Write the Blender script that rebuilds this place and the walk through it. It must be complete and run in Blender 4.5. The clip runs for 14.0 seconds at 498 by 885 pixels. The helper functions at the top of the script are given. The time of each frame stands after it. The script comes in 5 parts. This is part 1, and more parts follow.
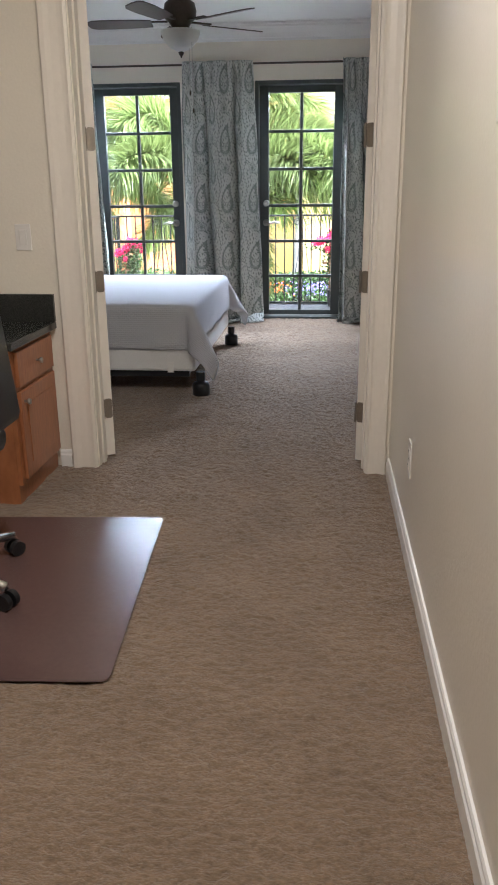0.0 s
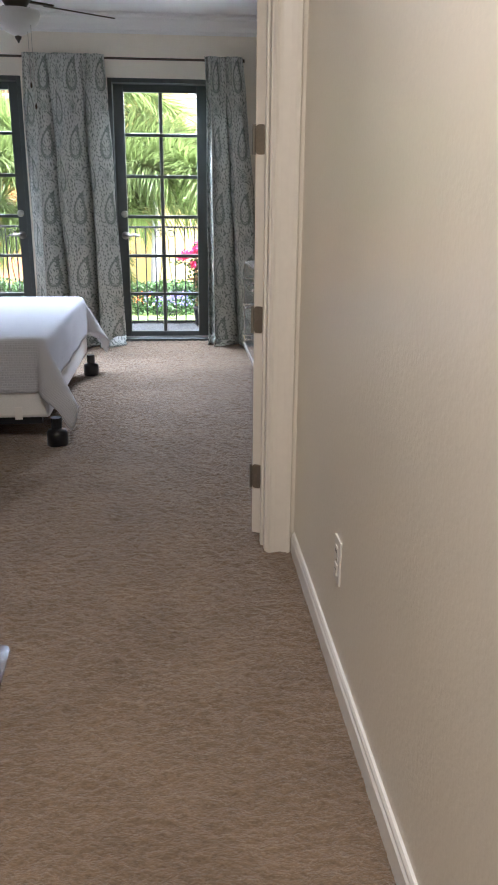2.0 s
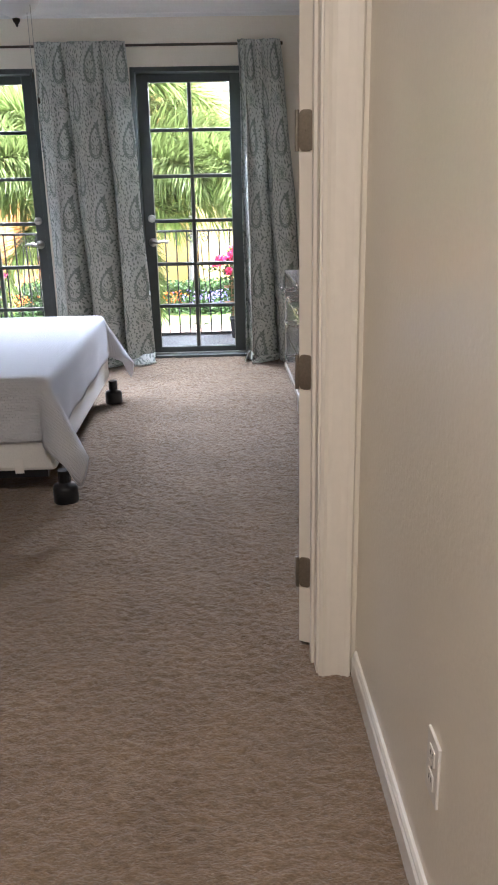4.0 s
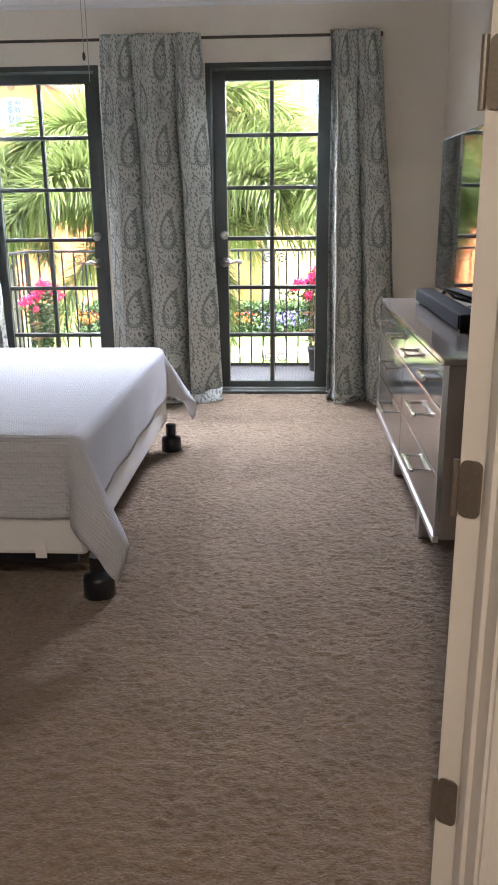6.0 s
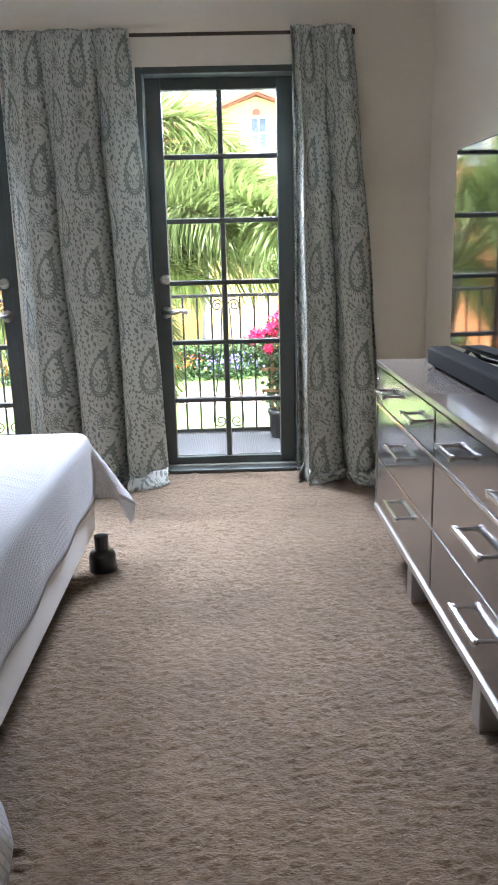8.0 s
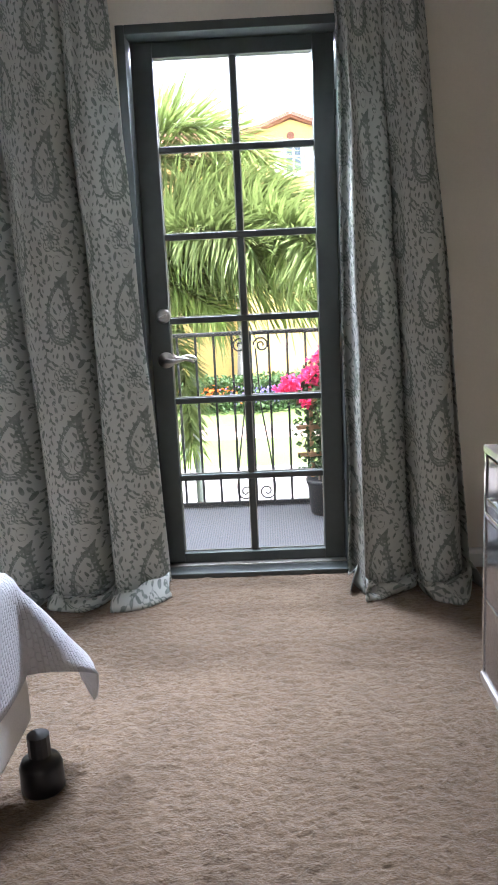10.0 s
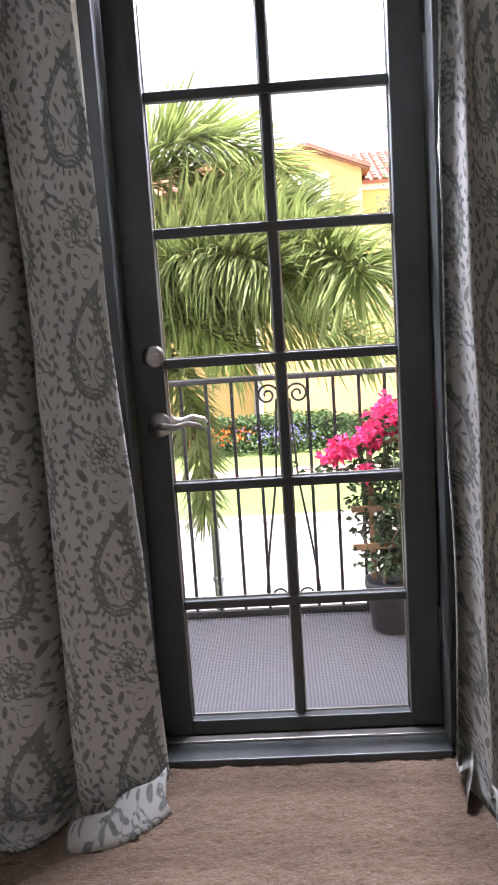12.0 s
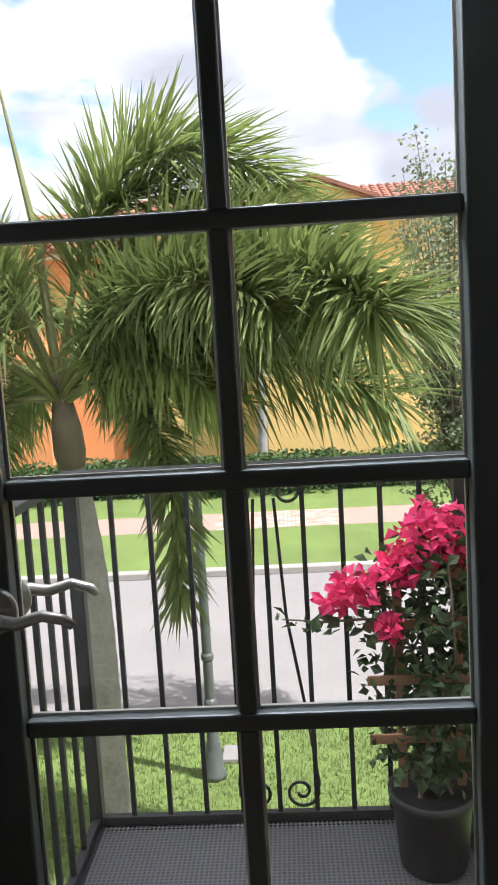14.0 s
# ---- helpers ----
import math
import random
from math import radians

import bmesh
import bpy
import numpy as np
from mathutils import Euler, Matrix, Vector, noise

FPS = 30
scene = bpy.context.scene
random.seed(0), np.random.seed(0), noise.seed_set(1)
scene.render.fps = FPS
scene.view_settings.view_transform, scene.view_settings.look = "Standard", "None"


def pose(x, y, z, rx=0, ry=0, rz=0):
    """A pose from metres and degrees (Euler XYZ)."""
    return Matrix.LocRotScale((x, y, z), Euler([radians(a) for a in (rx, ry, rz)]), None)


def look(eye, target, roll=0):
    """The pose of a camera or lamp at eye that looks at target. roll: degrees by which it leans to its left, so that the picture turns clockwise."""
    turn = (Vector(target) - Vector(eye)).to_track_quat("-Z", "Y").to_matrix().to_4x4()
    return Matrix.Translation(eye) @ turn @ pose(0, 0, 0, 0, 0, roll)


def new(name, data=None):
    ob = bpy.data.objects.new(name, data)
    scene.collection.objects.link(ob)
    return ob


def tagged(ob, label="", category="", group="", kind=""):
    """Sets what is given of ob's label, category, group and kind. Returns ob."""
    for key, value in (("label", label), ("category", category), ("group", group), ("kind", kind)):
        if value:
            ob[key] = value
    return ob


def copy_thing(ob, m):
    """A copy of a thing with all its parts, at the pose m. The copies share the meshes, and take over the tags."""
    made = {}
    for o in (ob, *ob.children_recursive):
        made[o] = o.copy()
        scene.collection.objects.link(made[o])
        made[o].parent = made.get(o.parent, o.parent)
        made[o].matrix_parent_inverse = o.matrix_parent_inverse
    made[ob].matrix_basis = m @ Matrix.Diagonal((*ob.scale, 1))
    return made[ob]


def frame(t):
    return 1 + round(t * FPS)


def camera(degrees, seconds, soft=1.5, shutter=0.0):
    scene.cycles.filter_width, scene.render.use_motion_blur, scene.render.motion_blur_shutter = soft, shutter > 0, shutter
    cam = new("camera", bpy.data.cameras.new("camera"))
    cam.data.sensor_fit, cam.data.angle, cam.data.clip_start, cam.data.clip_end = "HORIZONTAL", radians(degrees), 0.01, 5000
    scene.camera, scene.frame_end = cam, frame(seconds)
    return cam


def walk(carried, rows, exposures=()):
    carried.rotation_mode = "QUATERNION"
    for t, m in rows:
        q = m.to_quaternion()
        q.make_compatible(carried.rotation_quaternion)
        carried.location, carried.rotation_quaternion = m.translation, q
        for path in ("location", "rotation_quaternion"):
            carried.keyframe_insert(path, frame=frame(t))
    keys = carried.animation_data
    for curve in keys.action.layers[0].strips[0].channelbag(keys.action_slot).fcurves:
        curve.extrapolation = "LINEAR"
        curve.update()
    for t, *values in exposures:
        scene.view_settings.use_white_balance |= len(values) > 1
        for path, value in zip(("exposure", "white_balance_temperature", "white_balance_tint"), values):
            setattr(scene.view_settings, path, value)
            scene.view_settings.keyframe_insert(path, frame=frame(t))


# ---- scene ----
cam = camera(35.5, 14.0, soft=1.8)
PATH = [
    (0, (0.114, -0.286, 1.29), (-0.064, 1.609, 0.674), -0.5),
    (0.5, (0.036, -0.116, 1.3), (0.12, 1.77, 0.639), 2.8),
    (1, (0.049, 0.085, 1.304), (0.207, 1.983, 0.693), 2.4),
    (1.5, (0.081, 0.282, 1.307), (0.243, 2.188, 0.722), 0.5),
    (2, (0.018, 0.481, 1.323), (0.19, 2.381, 0.722), 0.5),
    (2.2, (-0.023, 0.537, 1.341), (0.153, 2.435, 0.734), 0.2),
    (4.3, (0.107, 1.344, 1.374), (0.147, 3.247, 0.758), -0.7),
    (4.5, (0.119, 1.392, 1.331), (0.143, 3.297, 0.723), -0.1),
    (5, (0.108, 1.644, 1.334), (0.041, 3.563, 0.775), -0.8),
    (5.5, (0.072, 1.913, 1.321), (-0.087, 3.833, 0.784), -1.4),
    (6, (0.014, 2.166, 1.329), (-0.089, 4.081, 0.761), -0.6),
    (6.5, (-0.02, 2.402, 1.322), (-0.056, 4.33, 0.79), -1.5),
    (7, (-0.034, 2.724, 1.317), (-0.11, 4.67, 0.86), -3.5),
    (7.5, (-0.091, 3.002, 1.329), (-0.125, 4.951, 0.882), -2.2),
    (8, (-0.1, 3.343, 1.31), (-0.057, 5.286, 0.836), -1.4),
    (8.2, (-0.107, 3.467, 1.314), (-0.055, 5.409, 0.841), -1.9),
    (10.3, (-0.022, 4.829, 1.283), (-0.089, 6.794, 0.919), -2.6),
    (10.5, (-0.056, 4.947, 1.268), (-0.126, 6.919, 0.941), -2.5),
    (11, (-0.117, 5.264, 1.243), (-0.165, 7.242, 0.951), -4.0),
    (11.5, (-0.089, 5.62, 1.238), (-0.188, 7.596, 0.95), -5.1),
    (12, (-0.12, 5.905, 1.248), (-0.212, 7.879, 0.939), -3.8),
    (12.5, (-0.13, 6.2, 1.267), (-0.19, 8.175, 0.957), -3.1),
    (13, (-0.087, 6.509, 1.275), (-0.205, 8.487, 1.001), -4.1),
    (13.5, (-0.06, 6.753, 1.268), (-0.198, 8.733, 1.023), -3.6),
    (14, (-0.038, 7.018, 1.316), (-0.143, 9.002, 1.088), -3.4),
]
EXPOSURES = [(0, 3.75, 5450, 13), (4.5, 3.9, 5650, 16), (6.0, 3.85, 5900, 17), (7.3, 3.9, 5750, 14), (8.0, 3.9, 5650, 13), (10.5, 3.35, 5750, 18), (11.5, 3.15, 5900, 26),
             (12.5, 2.65, 6250, 31), (13.3, 1.85, 6150, 22), (14.0, 1.55, 6100, 15)]
walk(cam, [(t, look(eye, target, roll)) for t, eye, target, roll in PATH], EXPOSURES)

# ---- light ----
SUN_FROM = Vector((0.62, -0.26, 0.95)).normalized()
world = bpy.data.worlds.new("sky")
scene.world = world
world.use_nodes = True
wt = world.node_tree
wt.nodes.clear()
sky = wt.nodes.new("ShaderNodeTexSky")
sky.sky_type, sky.sun_disc = "NISHITA", False
sky.sun_elevation = math.asin(SUN_FROM.z)
sky.sun_rotation = math.atan2(SUN_FROM.x, SUN_FROM.y)
coord = wt.nodes.new("ShaderNodeTexCoord")
stretch = wt.nodes.new("ShaderNodeMapping")
stretch.inputs["Scale"].default_value = (1.0, 1.0, 1.9)
stretch.inputs["Location"].default_value = (0.35, 0.1, 0.22)
puffs = wt.nodes.new("ShaderNodeTexNoise")
puffs.inputs["Scale"].default_value, puffs.inputs["Detail"].default_value = 5.5, 9.0
puffs.inputs["Roughness"].default_value = 0.52
ramp = wt.nodes.new("ShaderNodeValToRGB")
ramp.color_ramp.elements[0].position, ramp.color_ramp.elements[1].position = 0.47, 0.54
shade = wt.nodes.new("ShaderNodeTexNoise")
shade.inputs["Scale"].default_value, shade.inputs["Detail"].default_value = 5.0, 6.0
tone = wt.nodes.new("ShaderNodeMix")
tone.data_type = "RGBA"
tone.inputs["A"].default_value, tone.inputs["B"].default_value = (2.45, 2.55, 2.7, 1), (4.3, 4.3, 4.3, 1)
mixed = wt.nodes.new("ShaderNodeMix")
mixed.data_type = "RGBA"
back = wt.nodes.new("ShaderNodeBackground")
back.inputs["Strength"].default_value = 0.11
wout = wt.nodes.new("ShaderNodeOutputWorld")
wt.links.new(coord.outputs["Generated"], stretch.inputs["Vector"])
wt.links.new(stretch.outputs["Vector"], puffs.inputs["Vector"])
wt.links.new(stretch.outputs["Vector"], shade.inputs["Vector"])
gap = wt.nodes.new("ShaderNodeVectorMath")          # a stretch of open blue between the clouds
gap.operation = "DISTANCE"
gap.inputs[1].default_value = (0.14, 0.93, 0.37)
wt.links.new(coord.outputs["Generated"], gap.inputs[0])
opening = wt.nodes.new("ShaderNodeMapRange")
for name, value in (("From Min", 0.02), ("From Max", 0.17), ("To Min", -0.13), ("To Max", 0.13)):
    opening.inputs[name].default_value = value
cover = wt.nodes.new("ShaderNodeMath")
wt.links.new(gap.outputs["Value"], opening.inputs["Value"])
wt.links.new(opening.outputs["Result"], cover.inputs[0])
wt.links.new(puffs.outputs["Fac"], cover.inputs[1])
wt.links.new(cover.outputs["Value"], ramp.inputs["Fac"])
lit = wt.nodes.new("ShaderNodeMapRange")
lit.inputs["From Min"].default_value, lit.inputs["From Max"].default_value = 0.36, 0.58
wt.links.new(shade.outputs["Fac"], lit.inputs["Value"])
wt.links.new(lit.outputs["Result"], tone.inputs["Factor"])
wt.links.new(ramp.outputs["Color"], mixed.inputs["Factor"])
wt.links.new(sky.outputs["Color"], mixed.inputs["A"])
wt.links.new(tone.outputs["Result"], mixed.inputs["B"])
wt.links.new(mixed.outputs["Result"], back.inputs["Color"])
wt.links.new(back.outputs["Background"], wout.inputs["Surface"])

sun_data = bpy.data.lights.new("sun", "SUN")
sun_data.energy, sun_data.angle, sun_data.color = 3.4, radians(0.5), (1.0, 0.965, 0.91)
sun = new("sun", sun_data)
sun.matrix_world = look(SUN_FROM * 30, (0, 0, 0))

# area lamps added outside above each balcony door, standing in for sky light
for x in (-0.119, -1.777):
    head_data = bpy.data.lights.new("door_sky_fill", "AREA")
    head_data.shape, head_data.size, head_data.size_y = "RECTANGLE", 0.84, 0.55
    head_data.energy, head_data.color = 42.0, (0.90, 0.95, 1.0)
    head = new("door_sky_fill", head_data)
    head.matrix_world = look((x, 8.62, 2.62), (x, 5.0, 1.75))

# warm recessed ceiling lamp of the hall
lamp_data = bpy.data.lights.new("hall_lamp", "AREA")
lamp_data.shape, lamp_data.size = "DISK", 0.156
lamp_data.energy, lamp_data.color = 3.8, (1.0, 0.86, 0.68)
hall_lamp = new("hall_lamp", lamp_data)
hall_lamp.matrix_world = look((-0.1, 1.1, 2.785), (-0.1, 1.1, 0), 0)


# ---- materials ----
def material(name, color, rough=0.5, metal=0.0, grain=0.0, grain_scale=60.0, blotch=0.0, blotch_scale=2.0,
             bump=0.0, bump_scale=200.0, spread=0.0, spec=0.5, coat=0.0, subsurface=0.0, stretch_to=(1, 1, 1)):
    """Principled surface with fine grain, broad blotches, relief, and a small change of tone from object to object."""
    m = bpy.data.materials.new(name)
    m.use_nodes = True
    t = m.node_tree
    b = t.nodes["Principled BSDF"]
    b.inputs["Roughness"].default_value, b.inputs["Metallic"].default_value = rough, metal
    b.inputs["Specular IOR Level"].default_value = spec
    b.inputs["Coat Weight"].default_value = coat
    b.inputs["Base Color"].default_value = (*color, 1)
    tc = t.nodes.new("ShaderNodeTexCoord")
    mp = t.nodes.new("ShaderNodeMapping")
    mp.inputs["Scale"].default_value = stretch_to
    t.links.new(tc.outputs["Object"], mp.inputs["Vector"])
    value = None

    def add(socket, amount):
        nonlocal value
        ma = t.nodes.new("ShaderNodeMapRange")
        ma.inputs["From Min"].default_value, ma.inputs["From Max"].default_value = 0.25, 0.75
        ma.inputs["To Min"].default_value, ma.inputs["To Max"].default_value = 1 - amount, 1 + amount
        t.links.new(socket, ma.inputs["Value"])
        if value is None:
            value = ma.outputs["Result"]
        else:
            mu = t.nodes.new("ShaderNodeMath")
            mu.operation = "MULTIPLY"
            t.links.new(value, mu.inputs[0])
            t.links.new(ma.outputs["Result"], mu.inputs[1])
            value = mu.outputs["Value"]

    def noise_at(scale, detail=4.0):
        n = t.nodes.new("ShaderNodeTexNoise")
        n.inputs["Scale"].default_value, n.inputs["Detail"].default_value = scale, detail
        t.links.new(mp.outputs["Vector"], n.inputs["Vector"])
        return n.outputs["Fac"]

    if grain:
        add(noise_at(grain_scale), grain)
    if blotch:
        add(noise_at(blotch_scale, 3.0), blotch)
    if spread:
        info = t.nodes.new("ShaderNodeObjectInfo")
        add(info.outputs["Random"], spread)
    if value is not None:
        mul = t.nodes.new("ShaderNodeVectorMath")
        mul.operation = "SCALE"
        mul.inputs[0].default_value = color
        t.links.new(value, mul.inputs["Scale"])
        t.links.new(mul.outputs["Vector"], b.inputs["Base Color"])
    if bump:
        bp = t.nodes.new("ShaderNodeBump")
        bp.inputs["Strength"].default_value, bp.inputs["Distance"].default_value = 1.0, bump
        t.links.new(noise_at(bump_scale, 3.0), bp.inputs["Height"])
        t.links.new(bp.outputs["Normal"], b.inputs["Normal"])
    if subsurface:
        tr = t.nodes.new("ShaderNodeBsdfTranslucent")
        tr.inputs["Color"].default_value = (*[min(1, c * 1.6) for c in color], 1)
        if value is not None:
            t.links.new(mul.outputs["Vector"], tr.inputs["Color"])
        mx = t.nodes.new("ShaderNodeMixShader")
        mx.inputs["Fac"].default_value = subsurface
        t.links.new(b.outputs["BSDF"], mx.inputs[1])
        t.links.new(tr.outputs["BSDF"], mx.inputs[2])
        t.links.new(mx.outputs["Shader"], t.nodes["Material Output"].inputs["Surface"])
    return m


def glass_material(name, tint=(1, 1, 1)):
    m = bpy.data.materials.new(name)
    m.use_nodes = True
    t = m.node_tree
    t.nodes.clear()
    out = t.nodes.new("ShaderNodeOutputMaterial")
    clear = t.nodes.new("ShaderNodeBsdfTransparent")
    clear.inputs["Color"].default_value = (*tint, 1)
    gloss = t.nodes.new("ShaderNodeBsdfGlossy")
    gloss.inputs["Roughness"].default_value = 0.01
    fr = t.nodes.new("ShaderNodeFresnel")
    fr.inputs["IOR"].default_value = 1.35
    mx = t.nodes.new("ShaderNodeMixShader")
    t.links.new(fr.outputs["Fac"], mx.inputs["Fac"])
    t.links.new(clear.outputs["BSDF"], mx.inputs[1])
    t.links.new(gloss.outputs["BSDF"], mx.inputs[2])
    t.links.new(mx.outputs["Shader"], out.inputs["Surface"])
    return m


def carpet_material():
    """Cut pile in small twisted tufts, with brushed patches of lighter and darker lie."""
    m = bpy.data.materials.new("carpet")
    m.use_nodes = True
    t = m.node_tree
    b = t.nodes["Principled BSDF"]
    b.inputs["Roughness"].default_value, b.inputs["Specular IOR Level"].default_value = 0.95, 0.08
    b.inputs["Sheen Weight"].default_value = 0.25
    tc = t.nodes.new("ShaderNodeTexCoord")
    mp = t.nodes.new("ShaderNodeMapping")
    mp.inputs["Scale"].default_value = (0.62, 1.3, 1)
    t.links.new(tc.outputs["Object"], mp.inputs["Vector"])

    def fac(kind, scale, detail, src):
        n = t.nodes.new(kind)
        n.inputs["Scale"].default_value, n.inputs["Detail"].default_value = scale, detail
        n.inputs["Roughness"].default_value = 0.62
        t.links.new(src, n.inputs["Vector"])
        return n.outputs["Fac"]

    tuft = fac("ShaderNodeTexNoise", 150.0, 4.0, mp.outputs["Vector"])
    clump = fac("ShaderNodeTexNoise", 40.0, 3.0, mp.outputs["Vector"])
    lie = fac("ShaderNodeTexNoise", 3.2, 4.0, tc.outputs["Object"])

    def remap(sock, lo, hi, a, c):
        n = t.nodes.new("ShaderNodeMapRange")
        for k, v in zip(("From Min", "From Max", "To Min", "To Max"), (lo, hi, a, c)):
            n.inputs[k].default_value = v
        t.links.new(sock, n.inputs["Value"])
        return n.outputs["Result"]

    def times(a, c, op="MULTIPLY"):
        n = t.nodes.new("ShaderNodeMath")
        n.operation = op
        t.links.new(a, n.inputs[0])
        t.links.new(c, n.inputs[1])
        return n.outputs["Value"]

    # tuft noise darkens the low pile too, putting shade between tufts into colour
    tone = times(times(remap(tuft, 0.35, 0.64, 0.74, 1.18), remap(clump, 0.3, 0.7, 0.90, 1.09)), remap(lie, 0.3, 0.7, 0.84, 1.15))
    mul = t.nodes.new("ShaderNodeVectorMath")
    mul.operation = "SCALE"
    mul.inputs[0].default_value = (0.228, 0.161, 0.105)
    t.links.new(tone, mul.inputs["Scale"])
    t.links.new(mul.outputs["Vector"], b.inputs["Base Color"])
    bp = t.nodes.new("ShaderNodeBump")
    bp.inputs["Strength"].default_value, bp.inputs["Distance"].default_value = 1.0, 0.007
    t.links.new(times(tuft, clump, "ADD"), bp.inputs["Height"])
    t.links.new(bp.outputs["Normal"], b.inputs["Normal"])
    return m


WALL = material("wall_paint", (0.82, 0.765, 0.655), 0.30, grain=0.02, grain_scale=90, blotch=0.03, blotch_scale=1.5, bump=0.0010, bump_scale=75, spec=0.5)
TRIM = material("trim_paint", (0.83, 0.775, 0.68), 0.35, grain=0.02, grain_scale=40, bump=0.0004, bump_scale=60)
BASE = material("baseboard_paint", (0.85, 0.83, 0.79), 0.35, grain=0.02, grain_scale=40)
CEIL = material("ceiling_paint", (0.82, 0.82, 0.80), 0.8, grain=0.02, blotch=0.02, bump=0.001, bump_scale=120)
CARPET = carpet_material()
DARK = material("door_paint", (0.055, 0.064, 0.06), 0.42, grain=0.08, grain_scale=30, bump=0.0003, bump_scale=150)
GLASS = glass_material("pane_glass")
CHROME = material("chrome", (0.78, 0.78, 0.78), 0.14, 1.0, grain=0.03, grain_scale=90)
NICKEL = material("satin_nickel", (0.42, 0.40, 0.36), 0.35, 1.0, grain=0.08, grain_scale=120)
HINGE = material("hinge_metal", (0.30, 0.265, 0.22), 0.42, 0.8, grain=0.12, grain_scale=160)
BRONZE = material("bronze_metal", (0.08, 0.065, 0.05), 0.45, 0.6, grain=0.1)
PLASTIC = material("white_plastic", (0.80, 0.77, 0.72), 0.35, grain=0.01)
BLACK = material("black_plastic", (0.012, 0.012, 0.013), 0.38, grain=0.1, grain_scale=80)
SCREEN = material("tv_screen", (0.008, 0.008, 0.009), 0.05, spec=0.9, coat=0.6)
SHEET = material("white_bedcover", (0.56, 0.555, 0.575), 0.85, grain=0.03, grain_scale=200, blotch=0.02)
BOXSPRING = material("box_spring_cloth", (0.78, 0.76, 0.72), 0.9, grain=0.05, grain_scale=180, bump=0.0006, bump_scale=260)
MIRROR = material("grey_mirror_panel", (0.31, 0.295, 0.30), 0.12, 0.85, grain=0.03, grain_scale=4, blotch=0.04)
LACQUER = material("taupe_lacquer", (0.33, 0.285, 0.255), 0.16, grain=0.02, blotch=0.03, coat=0.4)
LEGWOOD = material("silver_leg", (0.46, 0.43, 0.40), 0.3, 0.4, grain=0.06)
WOOD = material("cherry_wood", (0.34, 0.13, 0.05), 0.38, grain=0.22, grain_scale=26, blotch=0.1, coat=0.2, stretch_to=(1, 6, 0.5))
GRANITE = material("dark_granite", (0.03, 0.032, 0.03), 0.15, grain=0.6, grain_scale=260, blotch=0.2)
LEATHER = material("black_leather", (0.02, 0.02, 0.021), 0.42, grain=0.1, bump=0.001, bump_scale=220)
MAT = material("brown_vinyl_mat", (0.10, 0.06, 0.054), 0.2, grain=0.05, blotch=0.06, bump=0.0006, bump_scale=240, spec=0.6)
FANWOOD = material("walnut_blade", (0.075, 0.05, 0.04), 0.4, grain=0.25, grain_scale=30, stretch_to=(1, 8, 1))
FROST = material("frosted_glass", (0.86, 0.85, 0.82), 0.5, grain=0.04, grain_scale=14, subsurface=0.4)
IRON = material("black_iron", (0.028, 0.03, 0.032), 0.5, 0.3, grain=0.15, grain_scale=60)
DECK = material("grey_deck_mesh", (0.105, 0.107, 0.112), 0.6, grain=0.06, grain_scale=40)
POT = material("black_nursery_pot", (0.025, 0.026, 0.028), 0.5, grain=0.1)
SOIL = material("potting_soil", (0.045, 0.03, 0.02), 0.95, grain=0.3, bump=0.004, bump_scale=70)
STAKE = material("redwood_trellis", (0.30, 0.17, 0.095), 0.7, grain=0.2, grain_scale=40, spread=0.1)
LEAF = material("bougainvillea_leaf", (0.06, 0.11, 0.035), 0.5, spread=0.3, grain=0.25, grain_scale=9, subsurface=0.25)
BRACT = material("magenta_bract", (0.84, 0.075, 0.24), 0.6, grain=0.22, grain_scale=14, subsurface=0.4)
FROND = material("palm_leaflet", (0.165, 0.215, 0.064), 0.58, grain=0.3, grain_scale=1.7, spread=0.25, subsurface=0.42)
RACHIS = material("palm_rachis", (0.16, 0.17, 0.06), 0.5, grain=0.2, grain_scale=20)
TRUNK = material("palm_trunk", (0.25, 0.24, 0.215), 0.85, grain=0.2, grain_scale=26, blotch=0.2, blotch_scale=4, bump=0.006, bump_scale=30)
SHAFT = material("crownshaft", (0.12, 0.10, 0.065), 0.75, grain=0.4, grain_scale=12, bump=0.006, bump_scale=30)
GRASS = material("lawn", (0.125, 0.185, 0.042), 0.9, grain=0.35, grain_scale=45, blotch=0.22, blotch_scale=0.9, bump=0.02, bump_scale=30)
BLADES = material("grass_blade", (0.165, 0.22, 0.065), 0.7, grain=0.35, grain_scale=4, subsurface=0.3)
ROAD = material("concrete_road", (0.225, 0.212, 0.203), 0.85, grain=0.08, grain_scale=40, blotch=0.07, blotch_scale=0.7, bump=0.002, bump_scale=90)
KERB = material("kerb_concrete", (0.31, 0.29, 0.26), 0.85, grain=0.12, grain_scale=25, blotch=0.12)
PAVER = material("paver", (0.43, 0.31, 0.25), 0.85, grain=0.12, spread=0.22)
STUCCO_Y = material("yellow_stucco", (0.68, 0.47, 0.18), 0.9, grain=0.06, grain_scale=12, blotch=0.06, blotch_scale=0.6, bump=0.004, bump_scale=40)
STUCCO_O = material("orange_stucco", (0.66, 0.26, 0.10), 0.9, grain=0.06, grain_scale=12, blotch=0.06, bump=0.004, bump_scale=40)
STUCCO_W = material("own_stucco", (0.74, 0.68, 0.56), 0.9, grain=0.06, grain_scale=12, blotch=0.05)
TILE = material("clay_roof_tile", (0.30, 0.125, 0.08), 0.8, grain=0.25, grain_scale=5, blotch=0.2, blotch_scale=0.8, spread=0.2)
WHITE = material("white_house_trim", (0.80, 0.79, 0.75), 0.7, grain=0.04)
